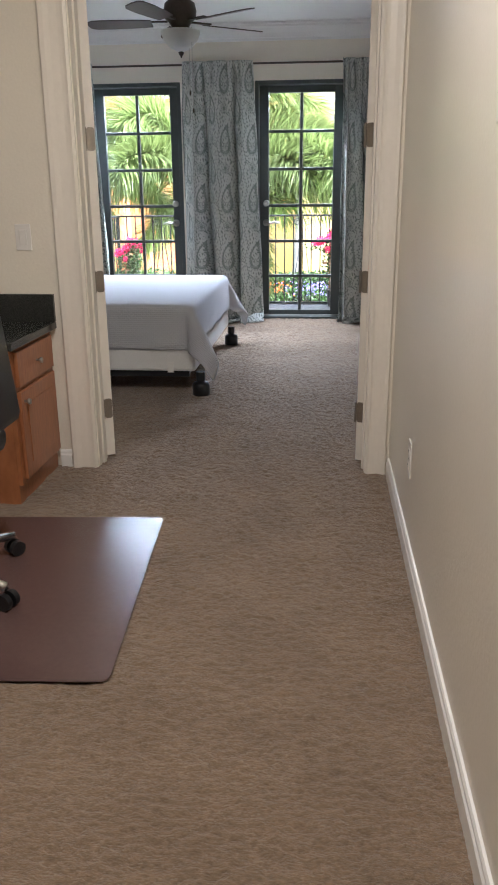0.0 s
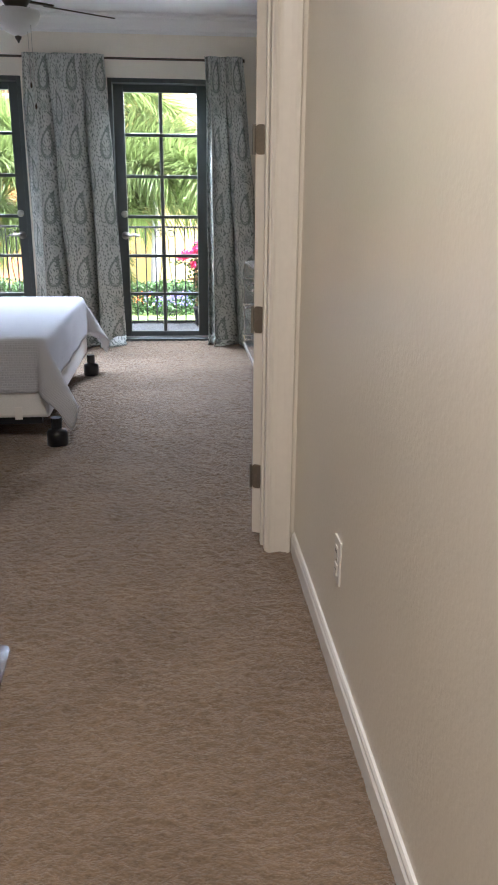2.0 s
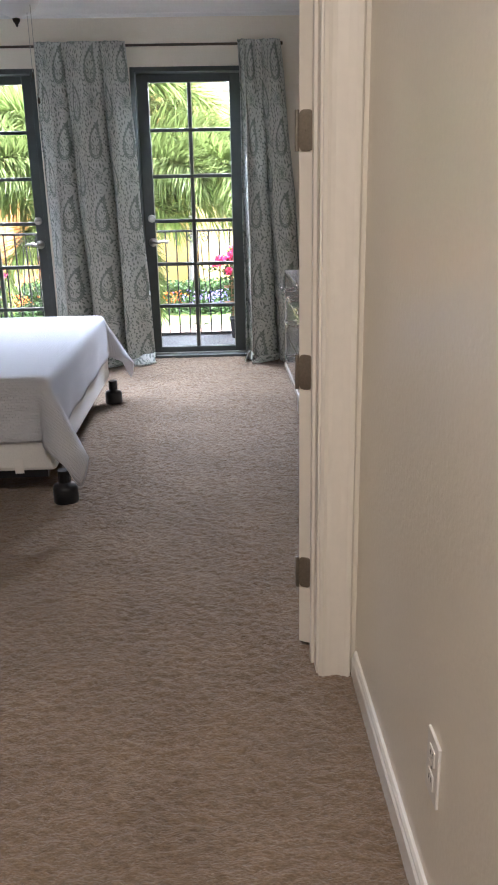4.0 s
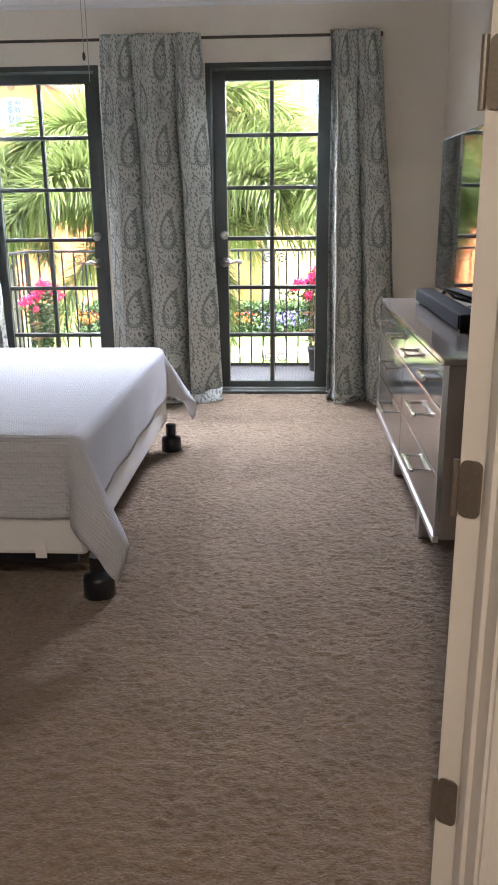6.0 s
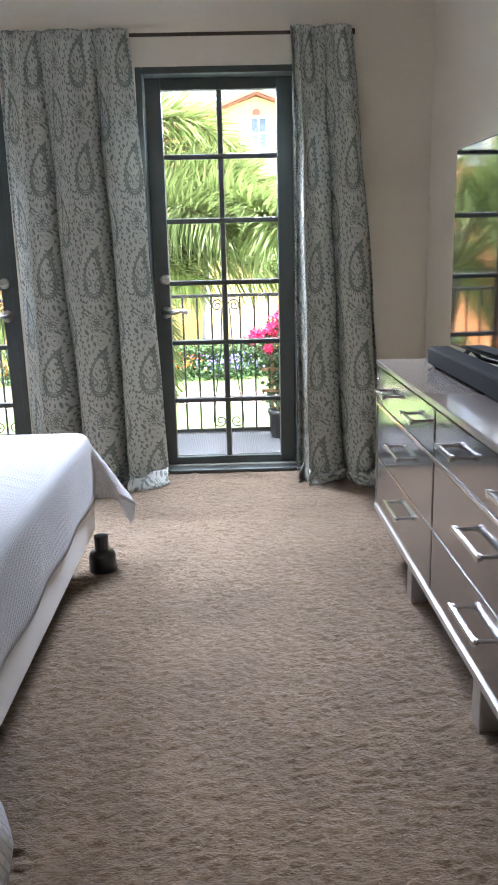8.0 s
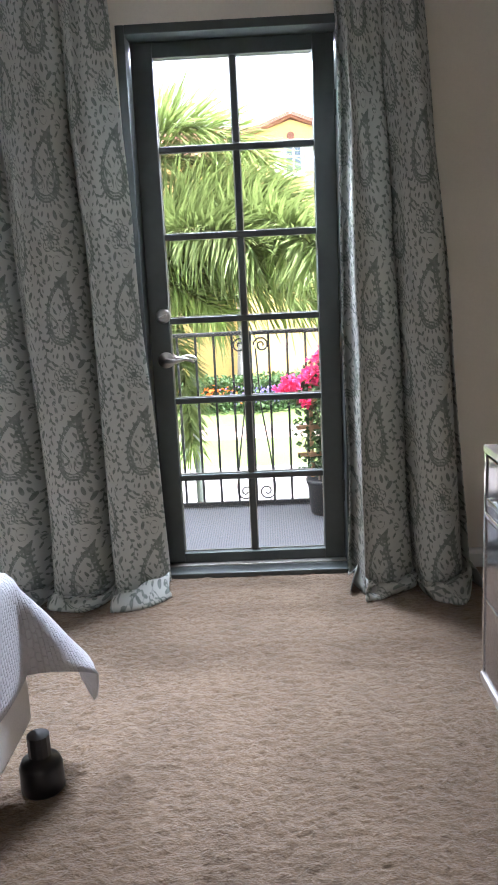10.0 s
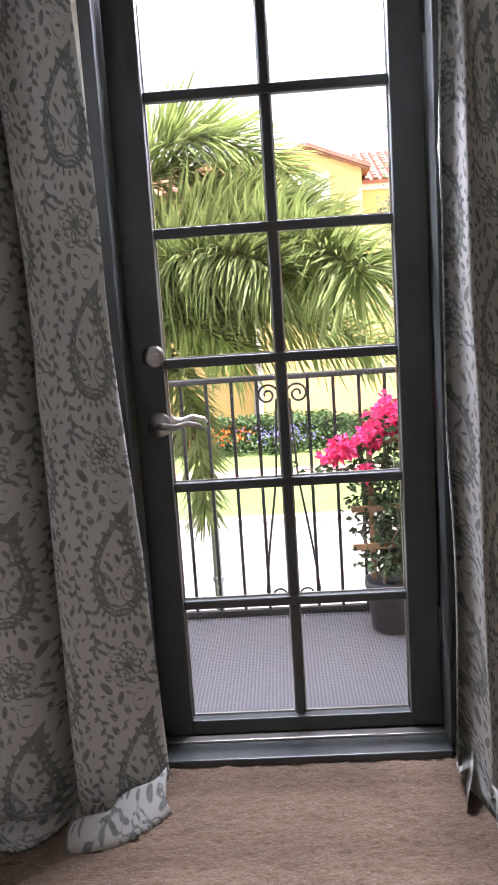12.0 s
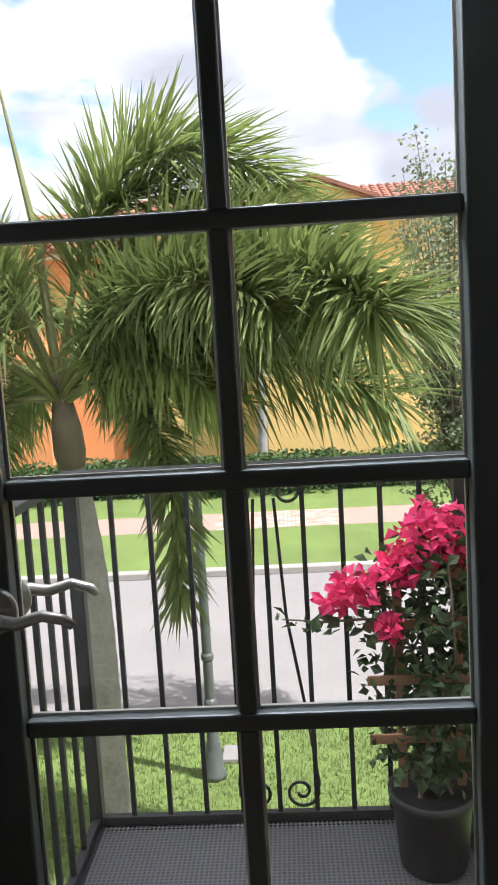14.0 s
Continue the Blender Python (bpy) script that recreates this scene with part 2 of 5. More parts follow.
HOUSEGLASS = material("house_window_glass", (0.06, 0.08, 0.10), 0.08, spec=0.8, grain=0.1)
HEDGE = material("hedge_leaf", (0.05, 0.10, 0.025), 0.6, grain=0.4, grain_scale=5, subsurface=0.25)
OLIVE = material("olive_leaf", (0.20, 0.245, 0.14), 0.6, grain=0.35, grain_scale=4, subsurface=0.3)
BARK = material("bark", (0.16, 0.12, 0.09), 0.9, grain=0.3, bump=0.006, bump_scale=40)
ORANGE_FLOWER = material("orange_flower", (0.75, 0.16, 0.02), 0.6, grain=0.2, subsurface=0.3)
PURPLE_FLOWER = material("purple_flower", (0.24, 0.20, 0.50), 0.6, grain=0.2, subsurface=0.3)


def quilt_material():
    """White cover woven in small raised bars, in staggered rows."""
    m = SHEET.copy()
    m.name = "ribbed_bedcover"
    t = m.node_tree
    b = t.nodes["Principled BSDF"]
    tc = t.nodes.new("ShaderNodeTexCoord")
    br = t.nodes.new("ShaderNodeTexBrick")
    br.inputs["Scale"].default_value = 38.0
    br.inputs["Mortar Size"].default_value, br.inputs["Mortar Smooth"].default_value = 0.10, 0.9
    br.inputs["Brick Width"].default_value, br.inputs["Row Height"].default_value = 1.0, 0.5
    br.inputs["Color1"].default_value = br.inputs["Color2"].default_value = (1, 1, 1, 1)
    br.inputs["Mortar"].default_value = (0, 0, 0, 1)
    t.links.new(tc.outputs["UV"], br.inputs["Vector"])
    bp = t.nodes.new("ShaderNodeBump")
    bp.inputs["Distance"].default_value = 0.0024
    t.links.new(br.outputs["Color"], bp.inputs["Height"])
    t.links.new(bp.outputs["Normal"], b.inputs["Normal"])
    return m


def curtain_material():
    """Off-white cotton; the printed ink follows the distance field stored on the cloth."""
    m = bpy.data.materials.new("printed_curtain_cloth")
    m.use_nodes = True
    t = m.node_tree
    b = t.nodes["Principled BSDF"]
    b.inputs["Roughness"].default_value, b.inputs["Specular IOR Level"].default_value = 0.9, 0.15
    tc = t.nodes.new("ShaderNodeTexCoord")
    ink = t.nodes.new("ShaderNodeAttribute")
    ink.attribute_name = "ink"
    edge = t.nodes.new("ShaderNodeMapRange")
    for name, value in (("From Min", 0.0000), ("From Max", 0.0022), ("To Min", 0.95), ("To Max", 0.0)):
        edge.inputs[name].default_value = value
    t.links.new(ink.outputs["Fac"], edge.inputs["Value"])
    worn = t.nodes.new("ShaderNodeTexNoise")
    worn.inputs["Scale"].default_value, worn.inputs["Detail"].default_value = 45.0, 3.0
    t.links.new(tc.outputs["Object"], worn.inputs["Vector"])
    fade = t.nodes.new("ShaderNodeMapRange")
    for name, value in (("From Min", 0.3), ("From Max", 0.7), ("To Min", 0.7), ("To Max", 1.0)):
        fade.inputs[name].default_value = value
    t.links.new(worn.outputs["Fac"], fade.inputs["Value"])
    amount = t.nodes.new("ShaderNodeMath")
    amount.operation = "MULTIPLY"
    t.links.new(edge.outputs["Result"], amount.inputs[0])
    t.links.new(fade.outputs["Result"], amount.inputs[1])
    mix = t.nodes.new("ShaderNodeMix")
    mix.data_type = "RGBA"
    mix.inputs["A"].default_value, mix.inputs["B"].default_value = (0.60, 0.61, 0.565, 1), (0.175, 0.205, 0.18, 1)
    t.links.new(amount.outputs["Value"], mix.inputs["Factor"])
    weave = t.nodes.new("ShaderNodeTexNoise")
    weave.inputs["Scale"].default_value, weave.inputs["Detail"].default_value = 700.0, 1.0
    t.links.new(tc.outputs["Object"], weave.inputs["Vector"])
    bp = t.nodes.new("ShaderNodeBump")
    bp.inputs["Distance"].default_value = 0.0006
    t.links.new(weave.outputs["Fac"], bp.inputs["Height"])
    t.links.new(bp.outputs["Normal"], b.inputs["Normal"])
    t.links.new(mix.outputs["Result"], b.inputs["Base Color"])
    tr = t.nodes.new("ShaderNodeBsdfTranslucent")
    t.links.new(mix.outputs["Result"], tr.inputs["Color"])
    mx = t.nodes.new("ShaderNodeMixShader")
    mx.inputs["Fac"].default_value = 0.22
    t.links.new(b.outputs["BSDF"], mx.inputs[1])
    t.links.new(tr.outputs["BSDF"], mx.inputs[2])
    t.links.new(mx.outputs["Shader"], t.nodes["Material Output"].inputs["Surface"])
    return m


QUILT, CURTAIN = quilt_material(), curtain_material()


# ---- mesh helpers ----
def part(name, bm, mat, parent=None, label="", smooth=False):
    me = bpy.data.meshes.new(name)
    bm.to_mesh(me)
    bm.free()
    me.materials.append(mat)
    if smooth:
        for p in me.polygons:
            p.use_smooth = True
    ob = new(name, me)
    if parent is not None:
        ob.parent = parent
    if label:
        ob["label"] = label
    return ob


def shared(name, me, parent, m):
    ob = new(name, me)
    ob.parent = parent
    ob.matrix_basis = m
    return ob


def thing(name, at, label, category, group="", kind=""):
    ob = new(name)
    ob.location = at
    ob.empty_display_size = 0.1
    return tagged(ob, label, category, group, kind)


def add_box(bm, x0, x1, y0, y1, z0, z1, bevel=0.0, m=None):
    r = bmesh.ops.create_cube(bm, size=1.0)
    vs = r["verts"]
    for v in vs:
        v.co = Vector((x0 + (v.co.x + 0.5) * (x1 - x0), y0 + (v.co.y + 0.5) * (y1 - y0), z0 + (v.co.z + 0.5) * (z1 - z0)))
    if bevel:
        es = list({e for v in vs for e in v.link_edges})
        out = bmesh.ops.bevel(bm, geom=es, offset=bevel, segments=2, profile=0.5, affect="EDGES")
        vs = list({v for f in out["faces"] for v in f.verts} | {v for v in vs if v.is_valid})
    if m is not None:
        bmesh.ops.transform(bm, matrix=m, verts=[v for v in vs if v.is_valid])
    return bm


def box(*a, **k):
    return add_box(bmesh.new(), *a, **k)


def add_rod(bm, p, q, r0, r1=None, seg=12):
    r1 = r0 if r1 is None else r1
    p, q = Vector(p), Vector(q)
    d = q - p
    m = Matrix.Translation((p + q) / 2) @ d.to_track_quat("Z", "Y").to_matrix().to_4x4()
    bmesh.ops.create_cone(bm, cap_ends=True, segments=seg, radius1=r0, radius2=r1, depth=d.length, matrix=m)
    return bm


def rod(*a, **k):
    return add_rod(bmesh.new(), *a, **k)


def add_tube(bm, pts, radii, seg=8):
    """A tube swept along points; radii is one number or one for each point."""
    pts = [Vector(p) for p in pts]
    if not isinstance(radii, (list, tuple)):
        radii = [radii] * len(pts)
    rings = []
    side = None
    for i, p in enumerate(pts):
        d = (pts[min(i + 1, len(pts) - 1)] - pts[max(i - 1, 0)]).normalized()
        if side is None:
            side = d.orthogonal().normalized()
        side = (side - d * side.dot(d)).normalized()
        up = d.cross(side)
        rings.append([bm.verts.new(p + (side * math.cos(a) + up * math.sin(a)) * radii[i]) for a in (2 * math.pi * k / seg for k in range(seg))])
    for a, b in zip(rings, rings[1:]):
        for k in range(seg):
            bm.faces.new((a[k], a[(k + 1) % seg], b[(k + 1) % seg], b[k]))
    bm.faces.new(list(reversed(rings[0])))
    bm.faces.new(rings[-1])
    return bm


def tube(*a, **k):
    return add_tube(bmesh.new(), *a, **k)


def lathe(profile, seg=24, center=(0, 0, 0)):
    """Turned body from (radius, height) pairs, closed at both ends."""
    bm = bmesh.new()
    c = Vector(center)
    rings = [[bm.verts.new(c + Vector((r * math.cos(2 * math.pi * k / seg), r * math.sin(2 * math.pi * k / seg), z))) for k in range(seg)] for r, z in profile]
    for a, b in zip(rings, rings[1:]):
        for k in range(seg):
            bm.faces.new((a[k], a[(k + 1) % seg], b[(k + 1) % seg], b[k]))
    bm.faces.new(list(reversed(rings[0])))
    bm.faces.new(rings[-1])
    return bm


def extrude_profile(profile, axis, a, b):
    """A closed profile of (u, v) pairs drawn along x (u = y, v = z) or along y (u = x, v = z)."""
    bm = bmesh.new()
    place = (lambda s, u, v: Vector((s, u, v))) if axis == "x" else (lambda s, u, v: Vector((u, s, v)))
    r0 = [bm.verts.new(place(a, u, v)) for u, v in profile]
    r1 = [bm.verts.new(place(b, u, v)) for u, v in profile]
    n = len(profile)
    for k in range(n):
        bm.faces.new((r0[k], r0[(k + 1) % n], r1[(k + 1) % n], r1[k]))
    bm.faces.new(list(reversed(r0)))
    bm.faces.new(r1)
    bmesh.ops.recalc_face_normals(bm, faces=bm.faces)
    return bm


# ---- plan ----
HALL_X = 0.447                      # hall's long wall
DOOR_Y0, DOOR_Y1 = 3.245, 3.385     # wall between hall and bedroom
JAMB_L, JAMB_R, DOOR_H = -0.955, 0.332, 2.43
ROOM_X0, ROOM_X1, WALL_Y = -2.90, 1.07, 7.97
CEILING = 2.80
OUT_Y = 8.20
EX_L, EX_R, EX_H = (-2.243, -1.312), (-0.573, 0.335), 2.308
GROUND = -2.95
BACK_Y, OFFICE_X = -2.2, -3.2


def structure(name, bm, mat, label, category="wall"):
    return tagged(part(name, bm, mat), label, category, "", "structure")


# floors, ceilings, walls
floor = structure("floor", box(OFFICE_X, 1.2, BACK_Y, WALL_Y, -0.12, -0.003), CARPET, "beige cut-pile carpet with brushed tufts", "carpet")


def carpet_pile(x0, x1, y0, y1, pitch, seed):
    """The carpet's tufts as real relief: short rows of lumps, brushed across the room."""
    rs = np.random.RandomState(seed)
    xs, ys = np.arange(x0, x1 + 1e-6, pitch), np.arange(y0, y1 + 1e-6, pitch)
    h = rs.rand(len(ys), len(xs))
    h = 0.25 * np.roll(h, 1, 1) + 0.5 * h + 0.25 * np.roll(h, -1, 1)
    clump = rs.rand(len(ys) // 2 + 2, len(xs) // 3 + 2).repeat(2, 0).repeat(3, 1)[:len(ys), :len(xs)]
    for _ in range(3):
        clump = (clump + np.roll(clump, 1, 0) + np.roll(clump, 1, 1) + np.roll(clump, -1, 0) + np.roll(clump, -1, 1)) / 5
    z = -0.005 + 0.013 * np.clip((h - 0.22) / 0.56, 0, 1) ** 0.8 * 0.74 + 0.013 * 0.26 * np.clip((clump - 0.3) / 0.4, 0, 1)
    gx, gy = np.meshgrid(xs, ys)
    gx, gy = gx + (rs.rand(*gx.shape) - 0.5) * pitch * 0.7, gy + (rs.rand(*gy.shape) - 0.5) * pitch * 0.7
    co = np.stack([gx, gy, z], -1).reshape(-1, 3)
    n, m = len(xs), len(ys)
    i = (np.arange(m - 1)[:, None] * n + np.arange(n - 1)[None, :]).ravel()
    quads = np.stack([i, i + 1, i + n + 1, i + n], -1)
    me = bpy.data.meshes.new("carpet_pile")
    me.vertices.add(len(co))
    me.vertices.foreach_set("co", co.ravel())
    me.loops.add(len(quads) * 4)
    me.loops.foreach_set("vertex_index", quads.ravel())
    me.polygons.add(len(quads))
    me.polygons.foreach_set("loop_start", np.arange(len(quads)) * 4)
    me.update(calc_edges=True)
    me.polygons.foreach_set("use_smooth", np.ones(len(quads), dtype=bool))
    me.materials.append(CARPET)
    ob = tagged(new("carpet_pile", me), kind="stuff")
    ob.parent = floor
    return ob


carpet_pile(-1.9, 1.055, 0.45, 7.94, 0.008, 1)
structure("ceiling", box(OFFICE_X, 1.2, BACK_Y, WALL_Y, CEILING, CEILING + 0.15), CEIL, "plain white painted ceiling", "ceiling")

bm = box(HALL_X, HALL_X + 0.12, BACK_Y, DOOR_Y0, 0, CEILING)
structure("wall_hall", bm, WALL, "cream textured hall wall with satin sheen")
bm = box(OFFICE_X, JAMB_L - 0.012, DOOR_Y0, DOOR_Y1, 0, CEILING)
add_box(bm, JAMB_R + 0.012, ROOM_X1, DOOR_Y0, DOOR_Y1, 0, CEILING)
add_box(bm, JAMB_L - 0.012, JAMB_R + 0.012, DOOR_Y0, DOOR_Y1, DOOR_H, CEILING)
structure("wall_inner", bm, WALL, "cream wall with a double doorway")
structure("wall_east", box(ROOM_X1, ROOM_X1 + 0.13, DOOR_Y0, WALL_Y, 0, CEILING), WALL, "cream bedroom wall behind the dresser")
structure("wall_west", box(ROOM_X0 - 0.13, ROOM_X0, DOOR_Y1, WALL_Y, 0, CEILING), WALL, "cream bedroom wall behind the bed head")
structure("wall_office", box(OFFICE_X - 0.12, OFFICE_X, BACK_Y, DOOR_Y0, 0, CEILING), WALL, "plain cream office wall")
structure("wall_back", box(OFFICE_X, HALL_X + 0.12, BACK_Y - 0.12, BACK_Y, 0, CEILING), WALL, "plain cream wall at the hall's end")

bm = bmesh.new()
for x0, x1 in ((ROOM_X0 - 0.13, EX_L[0]), (EX_L[1], EX_R[0]), (EX_R[1], ROOM_X1 + 0.13)):
    add_box(bm, x0, x1, WALL_Y, OUT_Y, -0.15, CEILING + 0.15)
for x0, x1 in (EX_L, EX_R):
    add_box(bm, x0, x1, WALL_Y, OUT_Y, EX_H, CEILING + 0.15)
    add_box(bm, x0, x1, WALL_Y, OUT_Y, -0.15, -0.002)
structure("wall_north", bm, WALL, "cream wall with two tall glazed doors")
# outer wall carried up and unseen roof added to shade the balconies
bm = box(-6.0, 4.0, OUT_Y - 0.15, OUT_Y - 0.002, GROUND, -0.15)
add_box(bm, -6.0, 4.0, OUT_Y - 0.15, OUT_Y - 0.002, CEILING + 0.15, CEILING + 0.5)
add_box(bm, -6.0, ROOM_X0 - 0.13, OUT_Y - 0.15, OUT_Y - 0.002, -0.15, CEILING + 0.15)
add_box(bm, ROOM_X1 + 0.13, 4.0, OUT_Y - 0.15, OUT_Y - 0.002, -0.15, CEILING + 0.15)
structure("facade", bm, STUCCO_W, "pale stucco outer wall of the house", "wall")
structure("roof", box(-6.3, 4.3, -3.0, OUT_Y + 0.45, CEILING + 0.5, CEILING + 0.75), TILE, "unseen roof slab with eaves, added to shade the balcony side", "roof")

# crown moulding and baseboards
CROWN = [(0, 0), (0, -0.145), (0.012, -0.145), (0.018, -0.125), (0.03, -0.12), (0.05, -0.085), (0.085, -0.05), (0.105, -0.04), (0.11, -0.025), (0.128, -0.02), (0.128, 0)]
structure("trim_crown", extrude_profile([(WALL_Y - u, CEILING + v) for u, v in CROWN], "x", ROOM_X0, ROOM_X1), CEIL, "white stepped crown moulding", "moulding")
structure("trim_crown", extrude_profile([(ROOM_X1 - u, CEILING + v) for u, v in CROWN], "y", DOOR_Y1, WALL_Y), CEIL, "white stepped crown moulding", "moulding")
structure("trim_crown", extrude_profile([(ROOM_X0 + u, CEILING + v) for u, v in CROWN], "y", DOOR_Y1, WALL_Y), CEIL, "white stepped crown moulding", "moulding")
BOARD = [(0, 0), (0.014, 0), (0.014, 0.062), (0.010, 0.070), (0.010, 0.078), (0.006, 0.086), (0, 0.088)]
structure("baseboard", extrude_profile([(HALL_X - u, v) for u, v in BOARD], "y", BACK_Y, DOOR_Y0 - 0.022), BASE, "white moulded baseboard", "baseboard")
structure("baseboard", extrude_profile([(ROOM_X1 - u, v) for u, v in BOARD], "y", DOOR_Y1, WALL_Y), BASE, "white moulded baseboard", "baseboard")
for x0, x1 in ((ROOM_X0, EX_L[0]), (EX_L[1], EX_R[0]), (EX_R[1], ROOM_X1 - 0.015)):
    structure("baseboard", extrude_profile([(WALL_Y - u, v) for u, v in BOARD], "x", x0, x1), BASE, "white moulded baseboard", "baseboard")
structure("baseboard", extrude_profile([(DOOR_Y0 - u, v) for u, v in BOARD], "x", -1.145, JAMB_L - 0.135), BASE, "white moulded baseboard", "baseboard")


# ---- doorway between hall and bedroom ----
def casing_profile(inner, outer):
    """Fluted casing seen from above, from its inner to its outer edge, with (offset, thickness) steps."""
    w = outer - inner
    return [(inner, 0), (inner, 0.012), (inner + 0.10 * w, 0.017), (inner + 0.2 * w, 0.013), (inner + 0.32 * w, 0.012), (inner + 0.6 * w, 0.016), (inner + 0.8 * w, 0.021), (inner + 0.95 * w, 0.022), (outer, 0.018), (outer, 0)]


def upright(profile, y, z0, z1, sign):
    bm = bmesh.new()
    r0 = [bm.verts.new((x, y - sign * d, z0)) for x, d in profile]
    r1 = [bm.verts.new((x, y - sign * d, z1)) for x, d in profile]
    n = len(profile)
    for k in range(n):
        bm.faces.new((r0[k], r0[(k + 1) % n], r1[(k + 1) % n], r1[k]))
    bm.faces.new(r0)
    bm.faces.new(r1)
    bmesh.ops.recalc_face_normals(bm, faces=bm.faces)
    return bm


doorway = thing("door_frame", (0, 0, 0), "cream painted double door frame with moulded casing", "door frame", kind="structure")
part("casing", upright(casing_profile(JAMB_R + 0.006, HALL_X - 0.016), DOOR_Y0, 0, DOOR_H + 0.09, 1), TRIM, doorway)
part("casing", upright(casing_profile(JAMB_L - 0.006, JAMB_L - 0.13), DOOR_Y0, 0, DOOR_H + 0.09, 1), TRIM, doorway)
part("casing", upright(casing_profile(JAMB_R + 0.006, JAMB_R + 0.115), DOOR_Y1, 0, DOOR_H + 0.09, -1), TRIM, doorway)
part("casing", upright(casing_profile(JAMB_L - 0.006, JAMB_L - 0.115), DOOR_Y1, 0, DOOR_H + 0.09, -1), TRIM, doorway)
part("jamb", box(JAMB_R, JAMB_R + 0.012, DOOR_Y0, DOOR_Y1, 0, DOOR_H), TRIM, doorway)
part("jamb", box(JAMB_L - 0.012, JAMB_L, DOOR_Y0, DOOR_Y1, 0, DOOR_H), TRIM, doorway)
part("stop", box(JAMB_R - 0.010, JAMB_R, DOOR_Y0 + 0.055, DOOR_Y1 - 0.05, 0, DOOR_H - 0.012, bevel=0.002), TRIM, doorway)
part("stop", box(JAMB_L, JAMB_L + 0.010, DOOR_Y0 + 0.055, DOOR_Y1 - 0.05, 0, DOOR_H - 0.012, bevel=0.002), TRIM, doorway)
part("head_jamb", box(JAMB_L, JAMB_R, DOOR_Y0, DOOR_Y1, DOOR_H - 0.012, DOOR_H), TRIM, doorway)
part("head_casing", box(JAMB_L - 0.13, HALL_X - 0.016, DOOR_Y0 - 0.02, DOOR_Y0, DOOR_H + 0.092, DOOR_H + 0.18, bevel=0.004), TRIM, doorway)


def rounded_plate(x0, x1, y0, y1, z0, z1, r):
    pts = []
    for cy, cz, a0 in ((y1 - r, z1 - r, 0), (y0 + r, z1 - r, 90), (y0 + r, z0 + r, 180), (y1 - r, z0 + r, 270)):
        for k in range(5):
            a = math.radians(a0 + 22.5 * k)
            pts.append((cy + r * math.cos(a), cz + r * math.sin(a)))
    bm = bmesh.new()
    f0 = [bm.verts.new((x0, y, z)) for y, z in pts]
    f1 = [bm.verts.new((x1, y, z)) for y, z in pts]
    bm.faces.new(f0)
    bm.faces.new(list(reversed(f1)))
    for k in range(len(pts)):
        bm.faces.new((f0[k], f1[k], f1[(k + 1) % len(pts)], f0[(k + 1) % len(pts)]))
    bmesh.ops.recalc_face_normals(bm, faces=bm.faces)
    return bm


def inner_door(name, hinge_x, side):
    """A panelled leaf that swings into the bedroom; local x runs along the leaf from the hinge edge, local y is its thickness."""
    leaf = thing(name, (0, 0, 0), "cream panelled double-door leaf swung open into the bedroom", "door", "double door leaves", "structure")
    w, th, h = 0.63, 0.042, DOOR_H - 0.03
    bm = box(0, w, 0, th, 0.012, h, bevel=0.002)
    part("slab", bm, TRIM, leaf)
    for z0, z1 in ((0.22, 1.05), (1.2, 2.2)):
        for y0, y1 in ((-0.006, 0), (th, th + 0.006)):
            part("panel", box(0.12, w - 0.12, y0, y1, z0, z1, bevel=0.0025), TRIM, leaf)
    for z in (0.258, 0.884, 1.518, 2.15):
        hg = part("hinge", rounded_plate(-0.0035, 0.0, 0.003, th - 0.002, z - 0.05, z + 0.05, 0.012), HINGE, leaf, "dull bronze butt hinge")
        part("knuckle", rod((-0.004, th + 0.004, z - 0.05), (-0.004, th + 0.004, z + 0.05), 0.006), HINGE, hg)
        for dz in (-0.032, 0, 0.032):
            part("screw", rod((-0.0035, 0.016 + 0.01 * (dz == 0), z + dz), (-0.0048, 0.016 + 0.01 * (dz == 0), z + dz), 0.004, seg=8), HINGE, hg)
    part("knob", lathe([(0.004, -0.07), (0.022, -0.066), (0.027, -0.05), (0.02, -0.03), (0.011, -0.02), (0.011, 0.0)], 16), NICKEL, leaf).matrix_basis = pose(w - 0.06, 0, 0.96, -90)
    open_to = 28
    if side > 0:
        leaf.matrix_basis = pose(hinge_x, DOOR_Y1 + 0.004, 0, 0, 0, 90 - open_to) @ pose(0, -0.0, 0)
    else:
        leaf.matrix_basis = pose(hinge_x, DOOR_Y1 + 0.004, 0, 0, 0, 90 + open_to) @ pose(0, -th, 0)
    return leaf


inner_door("door_3", JAMB_R + 0.002, 1)
inner_door("door_4", JAMB_L - 0.002, -1)


# ---- glazed doors to the balconies ----
GLASS_Z0, GLASS_Z1, GLASS_Y = 0.075, 2.208, 8.10


def scroll(center, r, turns, start, plane_y, sign=1, wire=0.005):
    pts = []
    for k in range(28):
        f = k / 27
        a = start + sign * f * turns * 2 * math.pi
        rr = r * (1 - 0.82 * f)
        pts.append((center[0] + rr * math.cos(a), plane_y, center[1] + rr * math.sin(a)))
    return pts


